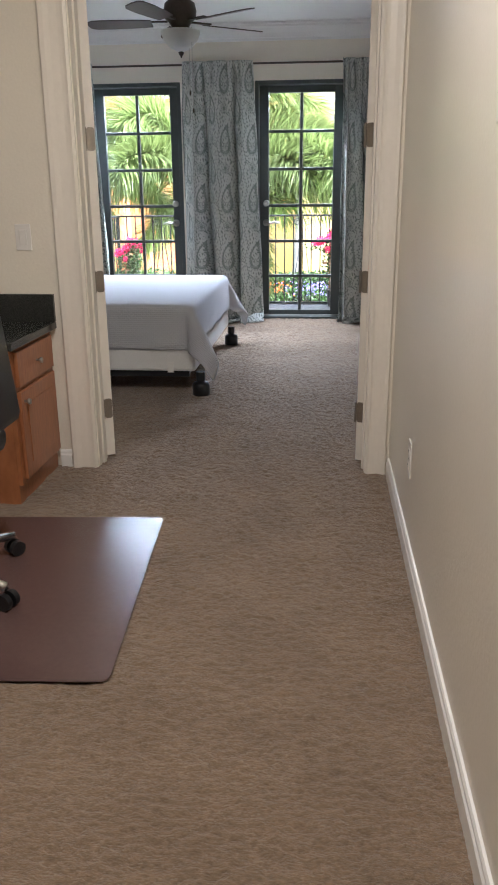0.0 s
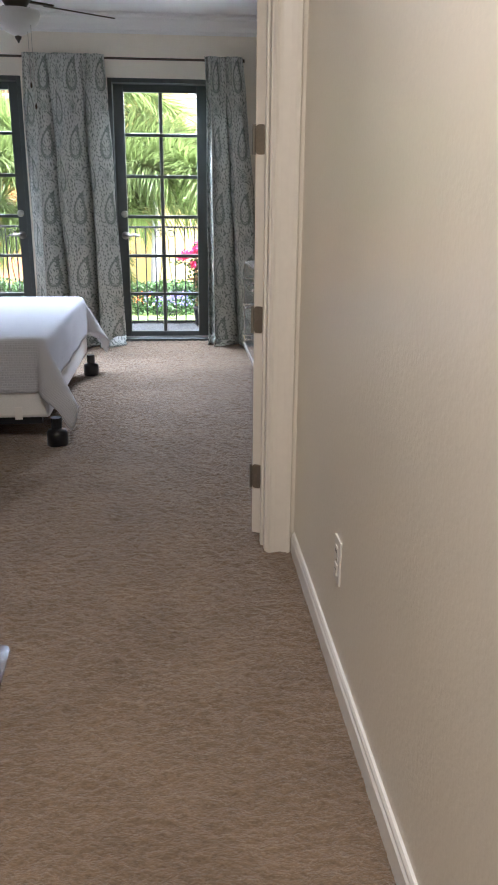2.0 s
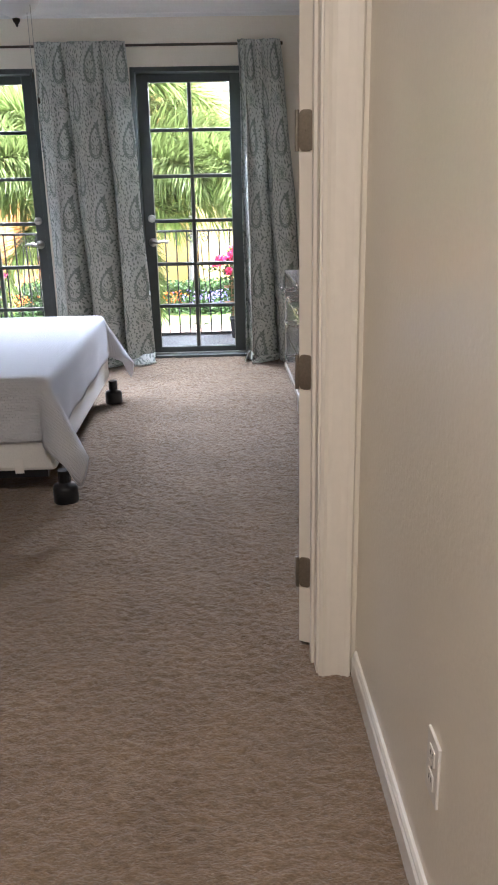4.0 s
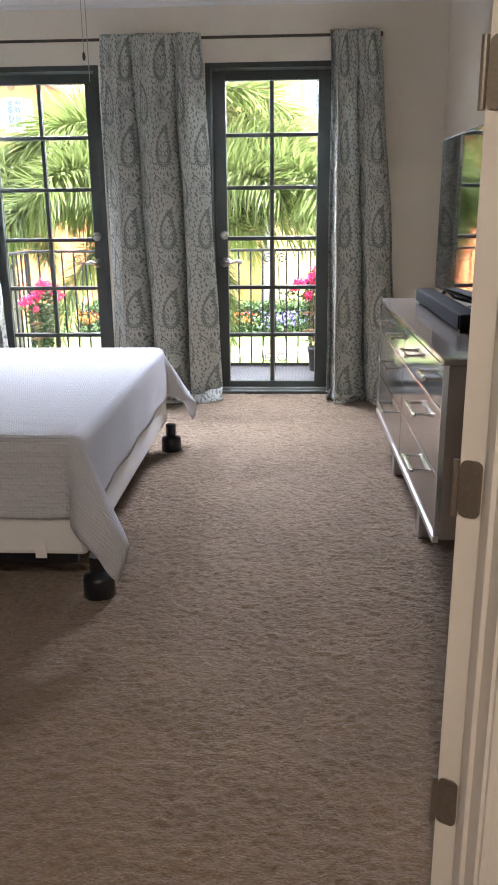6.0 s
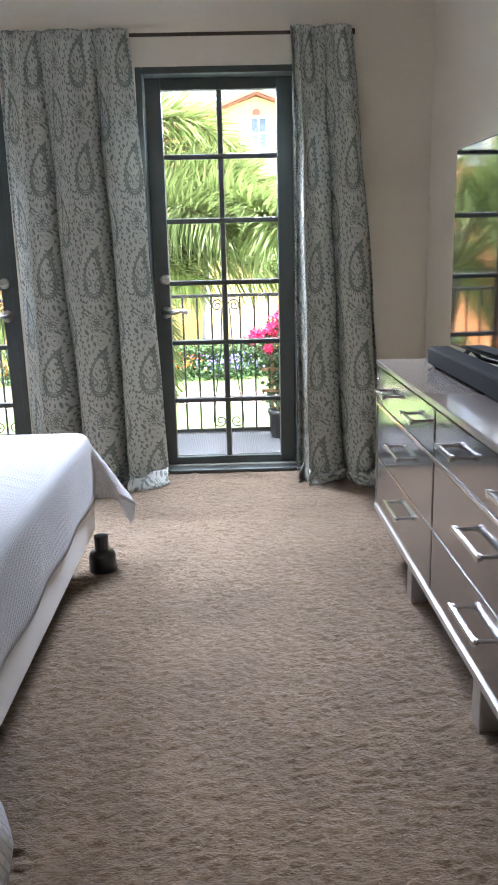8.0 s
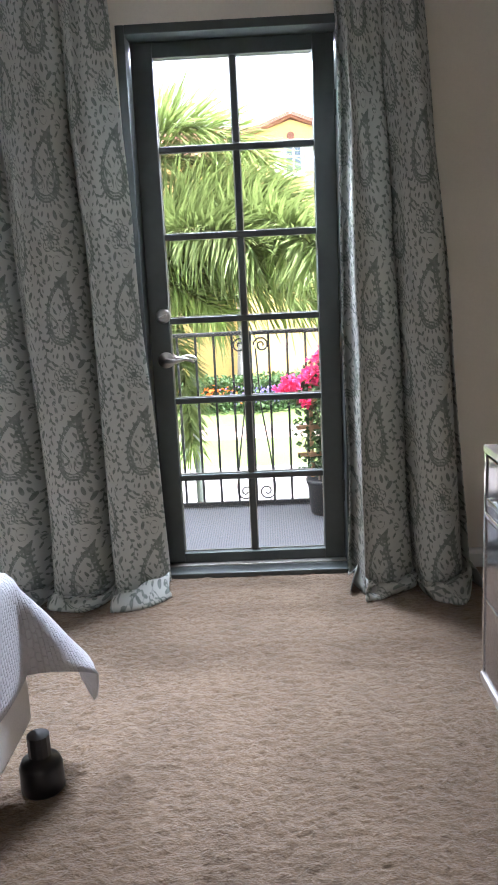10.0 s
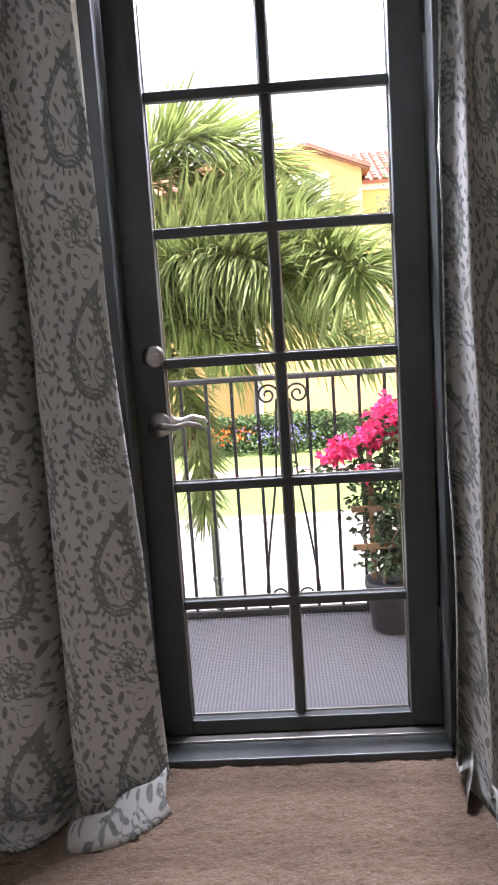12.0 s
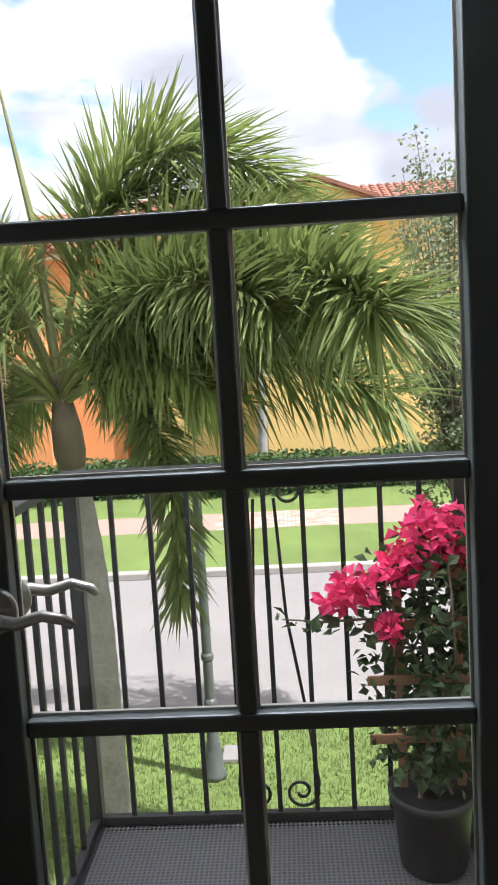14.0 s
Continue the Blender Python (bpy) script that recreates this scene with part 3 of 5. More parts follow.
def glazed_door(name, x0, x1, lever_left):
    d = thing(name, (0, 0, 0), "dark painted balcony door with twelve glass panes", "balcony door", "balcony doors", "structure")
    bm = bmesh.new()
    add_box(bm, x0, x0 + 0.035, WALL_Y - 0.004, OUT_Y, 0.0, EX_H, bevel=0.003)
    add_box(bm, x1 - 0.035, x1, WALL_Y - 0.004, OUT_Y, 0.0, EX_H, bevel=0.003)
    add_box(bm, x0 + 0.035, x1 - 0.035, WALL_Y - 0.004, OUT_Y, EX_H - 0.035, EX_H, bevel=0.003)
    part("frame", bm, DARK, d)
    gx0, gx1 = x0 + 0.128, x1 - 0.128
    ya, yb = GLASS_Y - 0.03, GLASS_Y + 0.022
    part("stile", box(x0 + 0.038, gx0, ya, yb, 0.03, EX_H - 0.038, bevel=0.004), DARK, d)
    part("stile", box(gx1, x1 - 0.038, ya, yb, 0.03, EX_H - 0.038, bevel=0.004), DARK, d)
    part("top_rail", box(gx0, gx1, ya, yb, GLASS_Z1, EX_H - 0.038, bevel=0.003), DARK, d)
    part("bottom_rail", box(gx0, gx1, ya, yb, 0.03, GLASS_Z0, bevel=0.003), DARK, d)
    step = (GLASS_Z1 - GLASS_Z0) / 6
    xm = (gx0 + gx1) / 2
    mw = 0.0135
    for k in range(1, 6):
        z = GLASS_Z0 + k * step
        part("muntin", box(gx0, gx1, GLASS_Y - 0.016, GLASS_Y + 0.012, z - mw, z + mw, bevel=0.004), DARK, d)
    for k in range(6):
        z0 = GLASS_Z0 + k * step + (mw if k else 0)
        z1 = GLASS_Z0 + (k + 1) * step - (mw if k < 5 else 0)
        part("muntin", box(xm - mw, xm + mw, GLASS_Y - 0.015, GLASS_Y + 0.011, z0, z1, bevel=0.004), DARK, d)
        for a, b in ((gx0, xm - mw), (xm + mw, gx1)):
            p = part("pane", box(a, b, GLASS_Y - 0.002, GLASS_Y + 0.002, z0, z1), GLASS, d, "clear glass pane")
            p.visible_shadow = False
            bead = bmesh.new()
            e = 0.004
            add_box(bead, a, a + e, GLASS_Y + 0.003, GLASS_Y + 0.009, z0, z1)
            add_box(bead, b - e, b, GLASS_Y + 0.003, GLASS_Y + 0.009, z0, z1)
            add_box(bead, a + e, b - e, GLASS_Y + 0.003, GLASS_Y + 0.009, z0, z0 + e)
            part("glazing_bead", bead, NICKEL, p)
    part("threshold", box(x0 + 0.035, x1 - 0.035, WALL_Y - 0.03, OUT_Y, 0.0, 0.024, bevel=0.004), DARK, d)
    part("sill_plate", box(x0 + 0.036, x1 - 0.036, WALL_Y + 0.06, GLASS_Y - 0.035, 0.024, 0.031, bevel=0.002), NICKEL, d, "worn metal sill plate")
    lx = x0 + 0.103 if lever_left else x1 - 0.103
    s = 1 if lever_left else -1
    for yy, o in ((ya, -1), (yb, 1)):
        lev = part("lever_handle", lathe([(0.036, 0), (0.036, 0.006), (0.031, 0.012), (0.014, 0.014), (0.012, 0.04)], 20), NICKEL, d, "satin nickel lever handle", True)
        lev.matrix_basis = pose(lx, yy, 0.974, 90 if o < 0 else -90)
        curve = [(0, 0, 0.036), (s * 0.02, 0, 0.047), (s * 0.05, 0.004 * o, 0.05), (s * 0.085, -0.006 * o, 0.049), (s * 0.115, 0.002 * o, 0.046), (s * 0.125, 0.012 * o, 0.044)]
        part("lever", tube(curve, [0.011, 0.0105, 0.009, 0.008, 0.0075, 0.006], 10), NICKEL, lev, "", True)
    bolt = part("deadbolt", lathe([(0.032, 0), (0.032, 0.008), (0.026, 0.016), (0.012, 0.018)], 20), NICKEL, d, "round satin nickel deadbolt", True)
    bolt.matrix_basis = pose(lx, ya, 1.166, 90)
    part("thumb_turn", box(-0.018, 0.018, -0.005, 0.005, 0.018, 0.032, bevel=0.003, m=pose(0, 0, 0, 0, 0, 20)), NICKEL, bolt)
    for z in (0.35, 1.15, 2.0):
        hx = x1 - 0.0365 if lever_left else x0 + 0.0365
        part("hinge", rod((hx, ya - 0.006, z - 0.05), (hx, ya - 0.006, z + 0.05), 0.007), DARK, d)
    return d


glazed_door("door_1", *EX_R, True)
glazed_door("door_2", *EX_L, False)


# ---- balconies ----
def balcony(cx):
    bal = thing("balcony", (cx, 0, 0), "small black iron balcony with scrolled railing and grey deck", "balcony", "balconies", "structure")
    x0, x1, y0, y1 = -0.53, 0.53, OUT_Y + 0.01, 9.10
    # perforated deck: strips crossing with open gaps
    part("deck_edge", add_box(add_box(add_box(bmesh.new(), x0, x1, y1 - 0.03, y1, -0.07, 0.004), x0, x0 + 0.03, y0, y1 - 0.03, -0.07, 0.004), x1 - 0.03, x1, y0, y1 - 0.03, -0.07, 0.004), IRON, bal)
    bm = bmesh.new()
    pitch = 0.0125
    nx, ny = int((x1 - x0 - 0.06) / pitch), int((y1 - y0 - 0.03) / pitch)
    for i in range(nx + 1):
        x = x0 + 0.03 + i * pitch
        bm.faces.new([bm.verts.new(p) for p in ((x, y0, 0), (x + 0.0055, y0, 0), (x + 0.0055, y1 - 0.03, 0), (x, y1 - 0.03, 0))])
    for j in range(ny + 1):
        y = y0 + j * pitch
        bm.faces.new([bm.verts.new(p) for p in ((x0 + 0.03, y, -0.001), (x1 - 0.03, y, -0.001), (x1 - 0.03, y + 0.0055, -0.001), (x0 + 0.03, y + 0.0055, -0.001))])
    tagged(part("deck_mesh", bm, DECK, bal, "grey perforated metal deck"), kind="stuff")
    part("deck_pan", box(x0 + 0.03, x1 - 0.03, y0, y1 - 0.03, -0.03, -0.012), material("deck_pan", (0.045, 0.047, 0.05), 0.7, grain=0.1), bal)
    top = 1.025
    part("top_rail", box(x0 - 0.012, x1 + 0.012, y1 - 0.045, y1 + 0.005, top - 0.022, top, bevel=0.004), IRON, bal)
    part("bottom_rail", box(x0, x1, y1 - 0.032, y1 - 0.008, 0.006, 0.03, bevel=0.003), IRON, bal)
    for x in (x0 + 0.006, x1 - 0.006):
        part("top_rail", box(x - 0.025, x + 0.025, y0, y1 - 0.046, top - 0.022, top, bevel=0.004), IRON, bal)
        part("bottom_rail", box(x - 0.012, x + 0.012, y0, y1 - 0.033, 0.006, 0.03, bevel=0.003), IRON, bal)
        part("post", box(x - 0.019, x + 0.019, y1 - 0.038, y1, 0.004, top - 0.022, bevel=0.003), IRON, bal)
    xs = [0.104 * k for k in range(-4, 5)]
    base = box(-0.0065, 0.0065, -0.0065, 0.0065, 0.03, top - 0.022)
    me = bpy.data.meshes.new("baluster")
    base.to_mesh(me)
    base.free()
    me.materials.append(IRON)
    for x in xs:
        shared("baluster", me, bal, pose(x, y1 - 0.02, 0))
    for x in (x0 + 0.006, x1 - 0.006):
        for k in range(1, 8):
            shared("baluster", me, bal, pose(x, y0 + k * 0.106 - 0.02, 0))
    y = y1 - 0.02
    for s in (-1, 1):
        pts = [(s * 0.028, y, top - 0.10), (s * 0.045, y, 0.6), (s * 0.09, y, 0.3), (s * 0.112, y, 0.11)]
        low = scroll((s * 0.062, 0.085), 0.05, 1.5, 0.3 if s > 0 else math.pi - 0.3, y, -s)
        part("scroll", tube(pts + low, 0.0048, 6), IRON, bal)
        part("scroll", tube(scroll((s * 0.062, top - 0.082), 0.046, 1.6, math.pi if s > 0 else 0, y, -s), 0.0048, 6), IRON, bal)
    return bal


balcony((EX_R[0] + EX_R[1]) / 2)
balcony((EX_L[0] + EX_L[1]) / 2)


# ---- curtains ----
curtain_rod = thing("curtain_rod", (0, 0, 0), "long dark bronze curtain rod on wall brackets", "curtain rod")
ROD_Y, ROD_Z = 7.905, 2.452
part("rod", rod((-2.72, ROD_Y, ROD_Z), (0.60, ROD_Y, ROD_Z), 0.0095), BRONZE, curtain_rod)
for x, d in ((-2.72, -1), (0.60, 1)):
    part("finial", rod((x, ROD_Y, ROD_Z), (x + d * 0.022, ROD_Y, ROD_Z), 0.016, 0.014), BRONZE, curtain_rod)
for x in (-2.66, -0.95, 0.585):
    bm = tube([(x, WALL_Y, ROD_Z - 0.02), (x, ROD_Y + 0.01, ROD_Z - 0.018), (x, ROD_Y, ROD_Z - 0.012)], 0.006)
    part("bracket", bm, BRONZE, curtain_rod)


PRINT_W, PRINT_H, PRINT_STEP = 0.56, 0.64, 0.0032     # one repeat of the printed pattern


def printed_pattern():
    """Distance in metres to the ink over one repeat: paisleys, flower heads, leafy vines and hooked scrolls."""
    nu, nv = int(PRINT_W / PRINT_STEP), int(PRINT_H / PRINT_STEP)
    gu, gv = np.meshgrid((np.arange(nu) + 0.5) * PRINT_W / nu, (np.arange(nv) + 0.5) * PRINT_H / nv)
    field = np.full(gu.shape, 0.05)

    def around(cu, cv):
        return (gu - cu + PRINT_W / 2) % PRINT_W - PRINT_W / 2, (gv - cv + PRINT_H / 2) % PRINT_H - PRINT_H / 2

    def stroke(pts, half):
        for (au, av), (bu, bv) in zip(pts, pts[1:]):
            du, dv = around((au + bu) / 2, (av + bv) / 2)
            eu, ev = bu - au, bv - av
            k = np.clip((du * eu + dv * ev) / max(1e-9, eu * eu + ev * ev), -0.5, 0.5)
            np.minimum(field, np.hypot(du - k * eu, dv - k * ev) - half, out=field)

    def leaf(cu, cv, a, b, turn):
        du, dv = around(cu, cv)
        c, s = math.cos(turn), math.sin(turn)
        p, q = (du * c + dv * s) / a, (dv * c - du * s) / b
        np.minimum(field, (np.sqrt(p * p + q * q) - 1) * b, out=field)

    def teardrop(cu, cv, size, side, scale=1.0, n=44):
        pts = []
        for k in range(n + 1):
            a = 2 * math.pi * k / n
            x, y = 0.112 * math.sin(a) * abs(math.sin(a / 2)) ** 1.3, -0.165 * math.cos(a)
            x, y = x * scale, 0.03 + (y - 0.03) * scale
            x += 2.4 * max(0.0, -y) ** 2
            pts.append((cu + side * x * size, cv + y * size))
        return pts

    def sprig(pts, gap, a, b):
        stroke(pts, 0.0016)
        run, w = 0.0, 1
        for (au, av), (bu, bv) in zip(pts, pts[1:]):
            run += math.hypot(bu - au, bv - av)
            if run >= gap:
                run, w = 0.0, -w
                t = math.atan2(bv - av, bu - au) + w * 0.9
                leaf(bu + math.cos(t) * a * 1.15, bv + math.sin(t) * a * 1.15, a, b, t)

    for cu, cv, side in ((0.13, 0.18, 1), (0.41, 0.50, -1)):
        stroke(teardrop(cu, cv, 1.0, side), 0.0036)
        stroke(teardrop(cu, cv, 1.0, side, 0.80), 0.0026)
        for k, (u, v) in enumerate(teardrop(cu, cv, 1.0, side, 0.90, 40)):
            leaf(u, v, 0.0062, 0.0042, k * 0.157)
        for k, (u, v) in enumerate(teardrop(cu, cv, 1.0, side, 1.13, 34)):
            if 4 < k < 30:
                leaf(u, v, 0.0085, 0.0045, math.atan2(v - cv, u - cu))
        for e in (-1, 1):
            stroke(teardrop(cu + e * 0.034, cv + 0.075, 0.33, e * side), 0.0018)
            stroke(teardrop(cu + e * 0.034, cv + 0.075, 0.21, e * side), 0.0015)
            leaf(cu + e * 0.034, cv + 0.085, 0.010, 0.006, 0.6 * e)
        sprig([(cu + side * 0.03 * math.sin(f * 3.0) + side * 1.6 * max(0, -(0.03 - 0.16 * f)) ** 2, cv + 0.03 - 0.16 * f) for f in (k / 14 for k in range(15))], 0.018, 0.014, 0.0055)
        for k in range(7):
            a = math.radians(20 + 23 * k)
            leaf(cu + 0.155 * math.cos(a) * 0.62, cv + 0.10 + 0.125 * math.sin(a), 0.013, 0.006, a)
    for cu, cv in ((0.13, 0.50), (0.41, 0.18)):
        for k in range(5):
            a = 2 * math.pi * k / 5 - 0.3
            pu, pv = cu + 0.040 * math.cos(a), cv + 0.046 * math.sin(a)
            stroke([(pu + 0.026 * math.cos(q), pv + 0.026 * math.sin(q)) for q in (2 * math.pi * i / 14 for i in range(15))], 0.0018)
            for q in range(4):
                leaf(pu + 0.013 * math.cos(q * 1.57 + a), pv + 0.013 * math.sin(q * 1.57 + a), 0.0062, 0.0040, q * 1.57 + a)
        leaf(cu, cv, 0.012, 0.012, 0)
        for e in (-1, 1):
            hook = [(cu + e * (0.075 + 0.034 * (1 - f) * math.cos(f * 7.5)), cv + e * (0.055 + 0.034 * (1 - f) * math.sin(f * 7.5))) for f in (k / 22 for k in range(20))]
            sprig(hook, 0.021, 0.010, 0.005)
            leaf(cu - e * 0.085, cv + e * 0.06, 0.024, 0.011, 0.8 * e)
            leaf(cu - e * 0.04, cv + e * 0.095, 0.020, 0.009, 1.9 * e)
    for cu, ph in ((0.0, 0.0), (0.28, 1.6)):
        sprig([(cu + 0.026 * math.sin(2 * math.pi * f * 2 + ph), PRINT_H * f) for f in (k / 60 for k in range(61))], 0.020, 0.0125, 0.0052)
    for k in range(150):                                  # small buds and leaves in the open ground
        iv, iu = np.unravel_index(np.argmax(field), field.shape)
        room = field[iv, iu]
        if room < 0.0165:
            break
        cu, cv, turn = gu[iv, iu], gv[iv, iu], k * 2.4
        if room > 0.020:
            stroke([(cu + 0.5 * room * math.cos(q + turn), cv + 0.7 * room * math.sin(q)) for q in (0.5 * i for i in range(12))], 0.0016)
        leaf(cu, cv, min(0.010, 0.5 * room), min(0.0042, 0.24 * room), turn)
    return field


PATTERN = printed_pattern()


def curtain(top, bottom, folds, seed, label, puddle=(0.35, 0.35), step=0.0062):
    """A hanging panel: top and bottom give its left and right edge; folds widen downwards and the hem lies on the carpet."""
    rs = random.Random(seed)
    width = (bottom[1] - bottom[0]) * 1.75
    drop = ROD_Z + 0.028
    z_top = drop
    nu, nv = int(width / step), int((drop + 0.13) / step)
    ph = [rs.uniform(0, 6.28) for _ in range(8)]
    u, f = np.meshgrid(np.arange(nu + 1) / nu, np.arange(nv + 1) / nv)
    s = f * (drop + 0.13)

    def wobble(a, b, k):
        return (np.sin(a + 1.3 * ph[k % 8]) * np.cos(b * 1.1 + ph[(k + 3) % 8]) + 0.5 * np.sin(2.1 * a - 1.7 * b + ph[(k + 5) % 8])) / 1.5

    ease = f ** 0.8
    x0 = top[0] + (bottom[0] - top[0]) * ease
    x1 = top[1] + (bottom[1] - top[1]) * ease
    w = u + 0.022 * np.sin(u * 13 + ph[0]) + 0.03 * np.sin(u * 6.3 + ph[1]) * f
    a = 2 * math.pi * folds * w + ph[2]
    depth = 0.038 + 0.085 * f + 0.020 * np.sin(u * 9 + ph[3])
    wave = 2 * np.abs(np.sin(a / 2 + 0.25 * np.sin(f * 2 + u * 5))) ** (0.36 + 0.26 * f) - 1 + 0.10 * np.sin(2 * a + ph[4] + 1.2 * f)
    gather = 0.012 * np.sin(2 * math.pi * folds * 2.6 * w + ph[0]) * np.maximum(0, 1 - f * 2.6)
    x = x0 + (x1 - x0) * u + 0.024 * np.cos(a) * (0.3 + f) + 0.007 * wobble(u * 9, f * 11, 1)
    y = ROD_Y - 0.012 - 0.036 * np.minimum(1, f * 5) - 0.040 * f - depth * wave * (0.42 + 0.58 * np.minimum(1, f * 4)) + gather + 0.010 * wobble(u * 8, f * 7, 2) + 0.004 * wobble(u * 21, f * 23, 4)
    z = z_top - s
    y = np.where(np.abs(z - ROD_Z) < 0.02, ROD_Y - 0.013 + (y - ROD_Y) * 0.45, y)
    over = np.maximum(0, s - (drop - 0.035))
    k = 0.5 + 0.5 * np.sin(a * 0.5 + ph[1])
    edge = puddle[0] * np.maximum(0, 1 - u * 3.5) + puddle[1] * np.maximum(0, 1 - (1 - u) * 3.5)
    y = y - over * (0.35 + 0.35 * k + 0.55 * edge) - np.minimum(1, over * 30) * 0.012 * np.sin(over * 55 + u * 20)
    x = x + 0.025 * wobble(u * 16, over * 26, 3) * np.minimum(1, over * 12) + over * 0.02 * (puddle[1] * np.maximum(0, 1 - (1 - u) * 4) - puddle[0] * np.maximum(0, 1 - u * 4))
    heap = 0.034 + 0.030 * wobble(u * 19, over * 22, 5) + 0.014 * np.sin(a * 1.5 + over * 40) + 0.11 * edge
    lying = 0.005 + np.maximum(0, 0.035 - over) + np.maximum(0, heap) * np.sin(np.minimum(1, over / 0.165) * math.pi) ** 0.7
    z = np.where(over > 0, lying, z)
    co = np.stack([x, y, z], -1).reshape(-1, 3)
    # print along the cloth
    cu, cv = (u * width + seed * 0.37) / (0.86 * PRINT_W) % 1.0 * PATTERN.shape[1], s / (0.86 * PRINT_H) % 1.0 * PATTERN.shape[0]
    iu, iv = np.floor(cu).astype(int), np.floor(cv).astype(int)
    fu, fv = cu - iu, cv - iv
    at = lambda du, dv: PATTERN[(iv + dv) % PATTERN.shape[0], (iu + du) % PATTERN.shape[1]]
    ink = (at(0, 0) * (1 - fu) + at(1, 0) * fu) * (1 - fv) + (at(0, 1) * (1 - fu) + at(1, 1) * fu) * fv
    i = (np.arange(nv)[:, None] * (nu + 1) + np.arange(nu)[None, :]).ravel()
    quads = np.stack([i, i + 1, i + nu + 2, i + nu + 1], -1)
    me = bpy.data.meshes.new("curtain")
    me.vertices.add(len(co))
    me.vertices.foreach_set("co", co.ravel())
    me.loops.add(len(quads) * 4)
    me.loops.foreach_set("vertex_index", quads.ravel())
    me.polygons.add(len(quads))
    me.polygons.foreach_set("loop_start", np.arange(len(quads)) * 4)
    me.update(calc_edges=True)
    me.polygons.foreach_set("use_smooth", np.ones(len(quads), dtype=bool))
    me.attributes.new("ink", "FLOAT", "POINT").data.foreach_set("value", ink.ravel())
    me.materials.append(CURTAIN)
    ob = new("curtain", me)
    ob.modifiers.new("cloth", "SOLIDIFY").thickness = 0.0016
    return tagged(ob, label, "curtain", "curtains on the rod")


curtain((-1.285, -0.592), (-1.31, -0.50), 3.0, 11, "grey-green paisley printed curtain gathered between two doors")
curtain((0.272, 0.590), (0.275, 0.79), 2.2, 23, "grey-green paisley printed curtain with hem pooled on carpet")
curtain((-2.68, -2.15), (-2.64, -2.02), 4.0, 37, "grey-green paisley printed curtain hanging behind the bed", step=0.010)


# ---- bed ----
bed = thing("bed", (-1.7, 5.6, 0), "king bed with white ribbed cover on a box spring", "bed")


def bed_part(name, bm, mat, label="", smooth=False):
    ob = part(name, bm, mat, bed, label, smooth)
    ob.matrix_basis = Matrix.Translation((1.7, -5.6, 0))
    return ob


BX0, BX1, BY0, BY1, BTOP = -2.74, -0.70, 4.68, 6.55, 0.592
bed_part("box_spring", box(BX0, BX1, BY0, BY1, 0.158, 0.352, bevel=0.02), BOXSPRING, "white cloth-covered box spring")
bed_part("mattress", box(BX0, BX1, BY0, BY1, 0.352, BTOP - 0.008, bevel=0.045), BOXSPRING, "", True)
bed_part("rail", box(BX0 + 0.05, BX1 - 0.05, BY0 + 0.04, BY0 + 0.07, 0.115, 0.157), BLACK)
bed_part("rail", box(BX0 + 0.05, BX1 - 0.05, BY1 - 0.07, BY1 - 0.04, 0.115, 0.157), BLACK)
bed_part("cross_rail", box(BX1 - 0.09, BX1 - 0.06, BY0 + 0.07, BY1 - 0.07, 0.115, 0.157), BLACK)
for x in (BX0 + 0.12, -1.75, BX1 + 0.03):
    for y in (BY0 + 0.01, BY1 - 0.07):
        leg = bed_part("leg", rod((x, y, 0.10), (x, y, 0.157), 0.030), BLACK, "black steel leg")
        cap = lathe([(0.054, 0.0), (0.058, 0.006), (0.057, 0.07), (0.05, 0.086), (0.03, 0.09), (0.022, 0.118)], 20, (x, y, 0))
        part("riser_cup", cap, BLACK, leg, "black plastic bed riser cup", True)


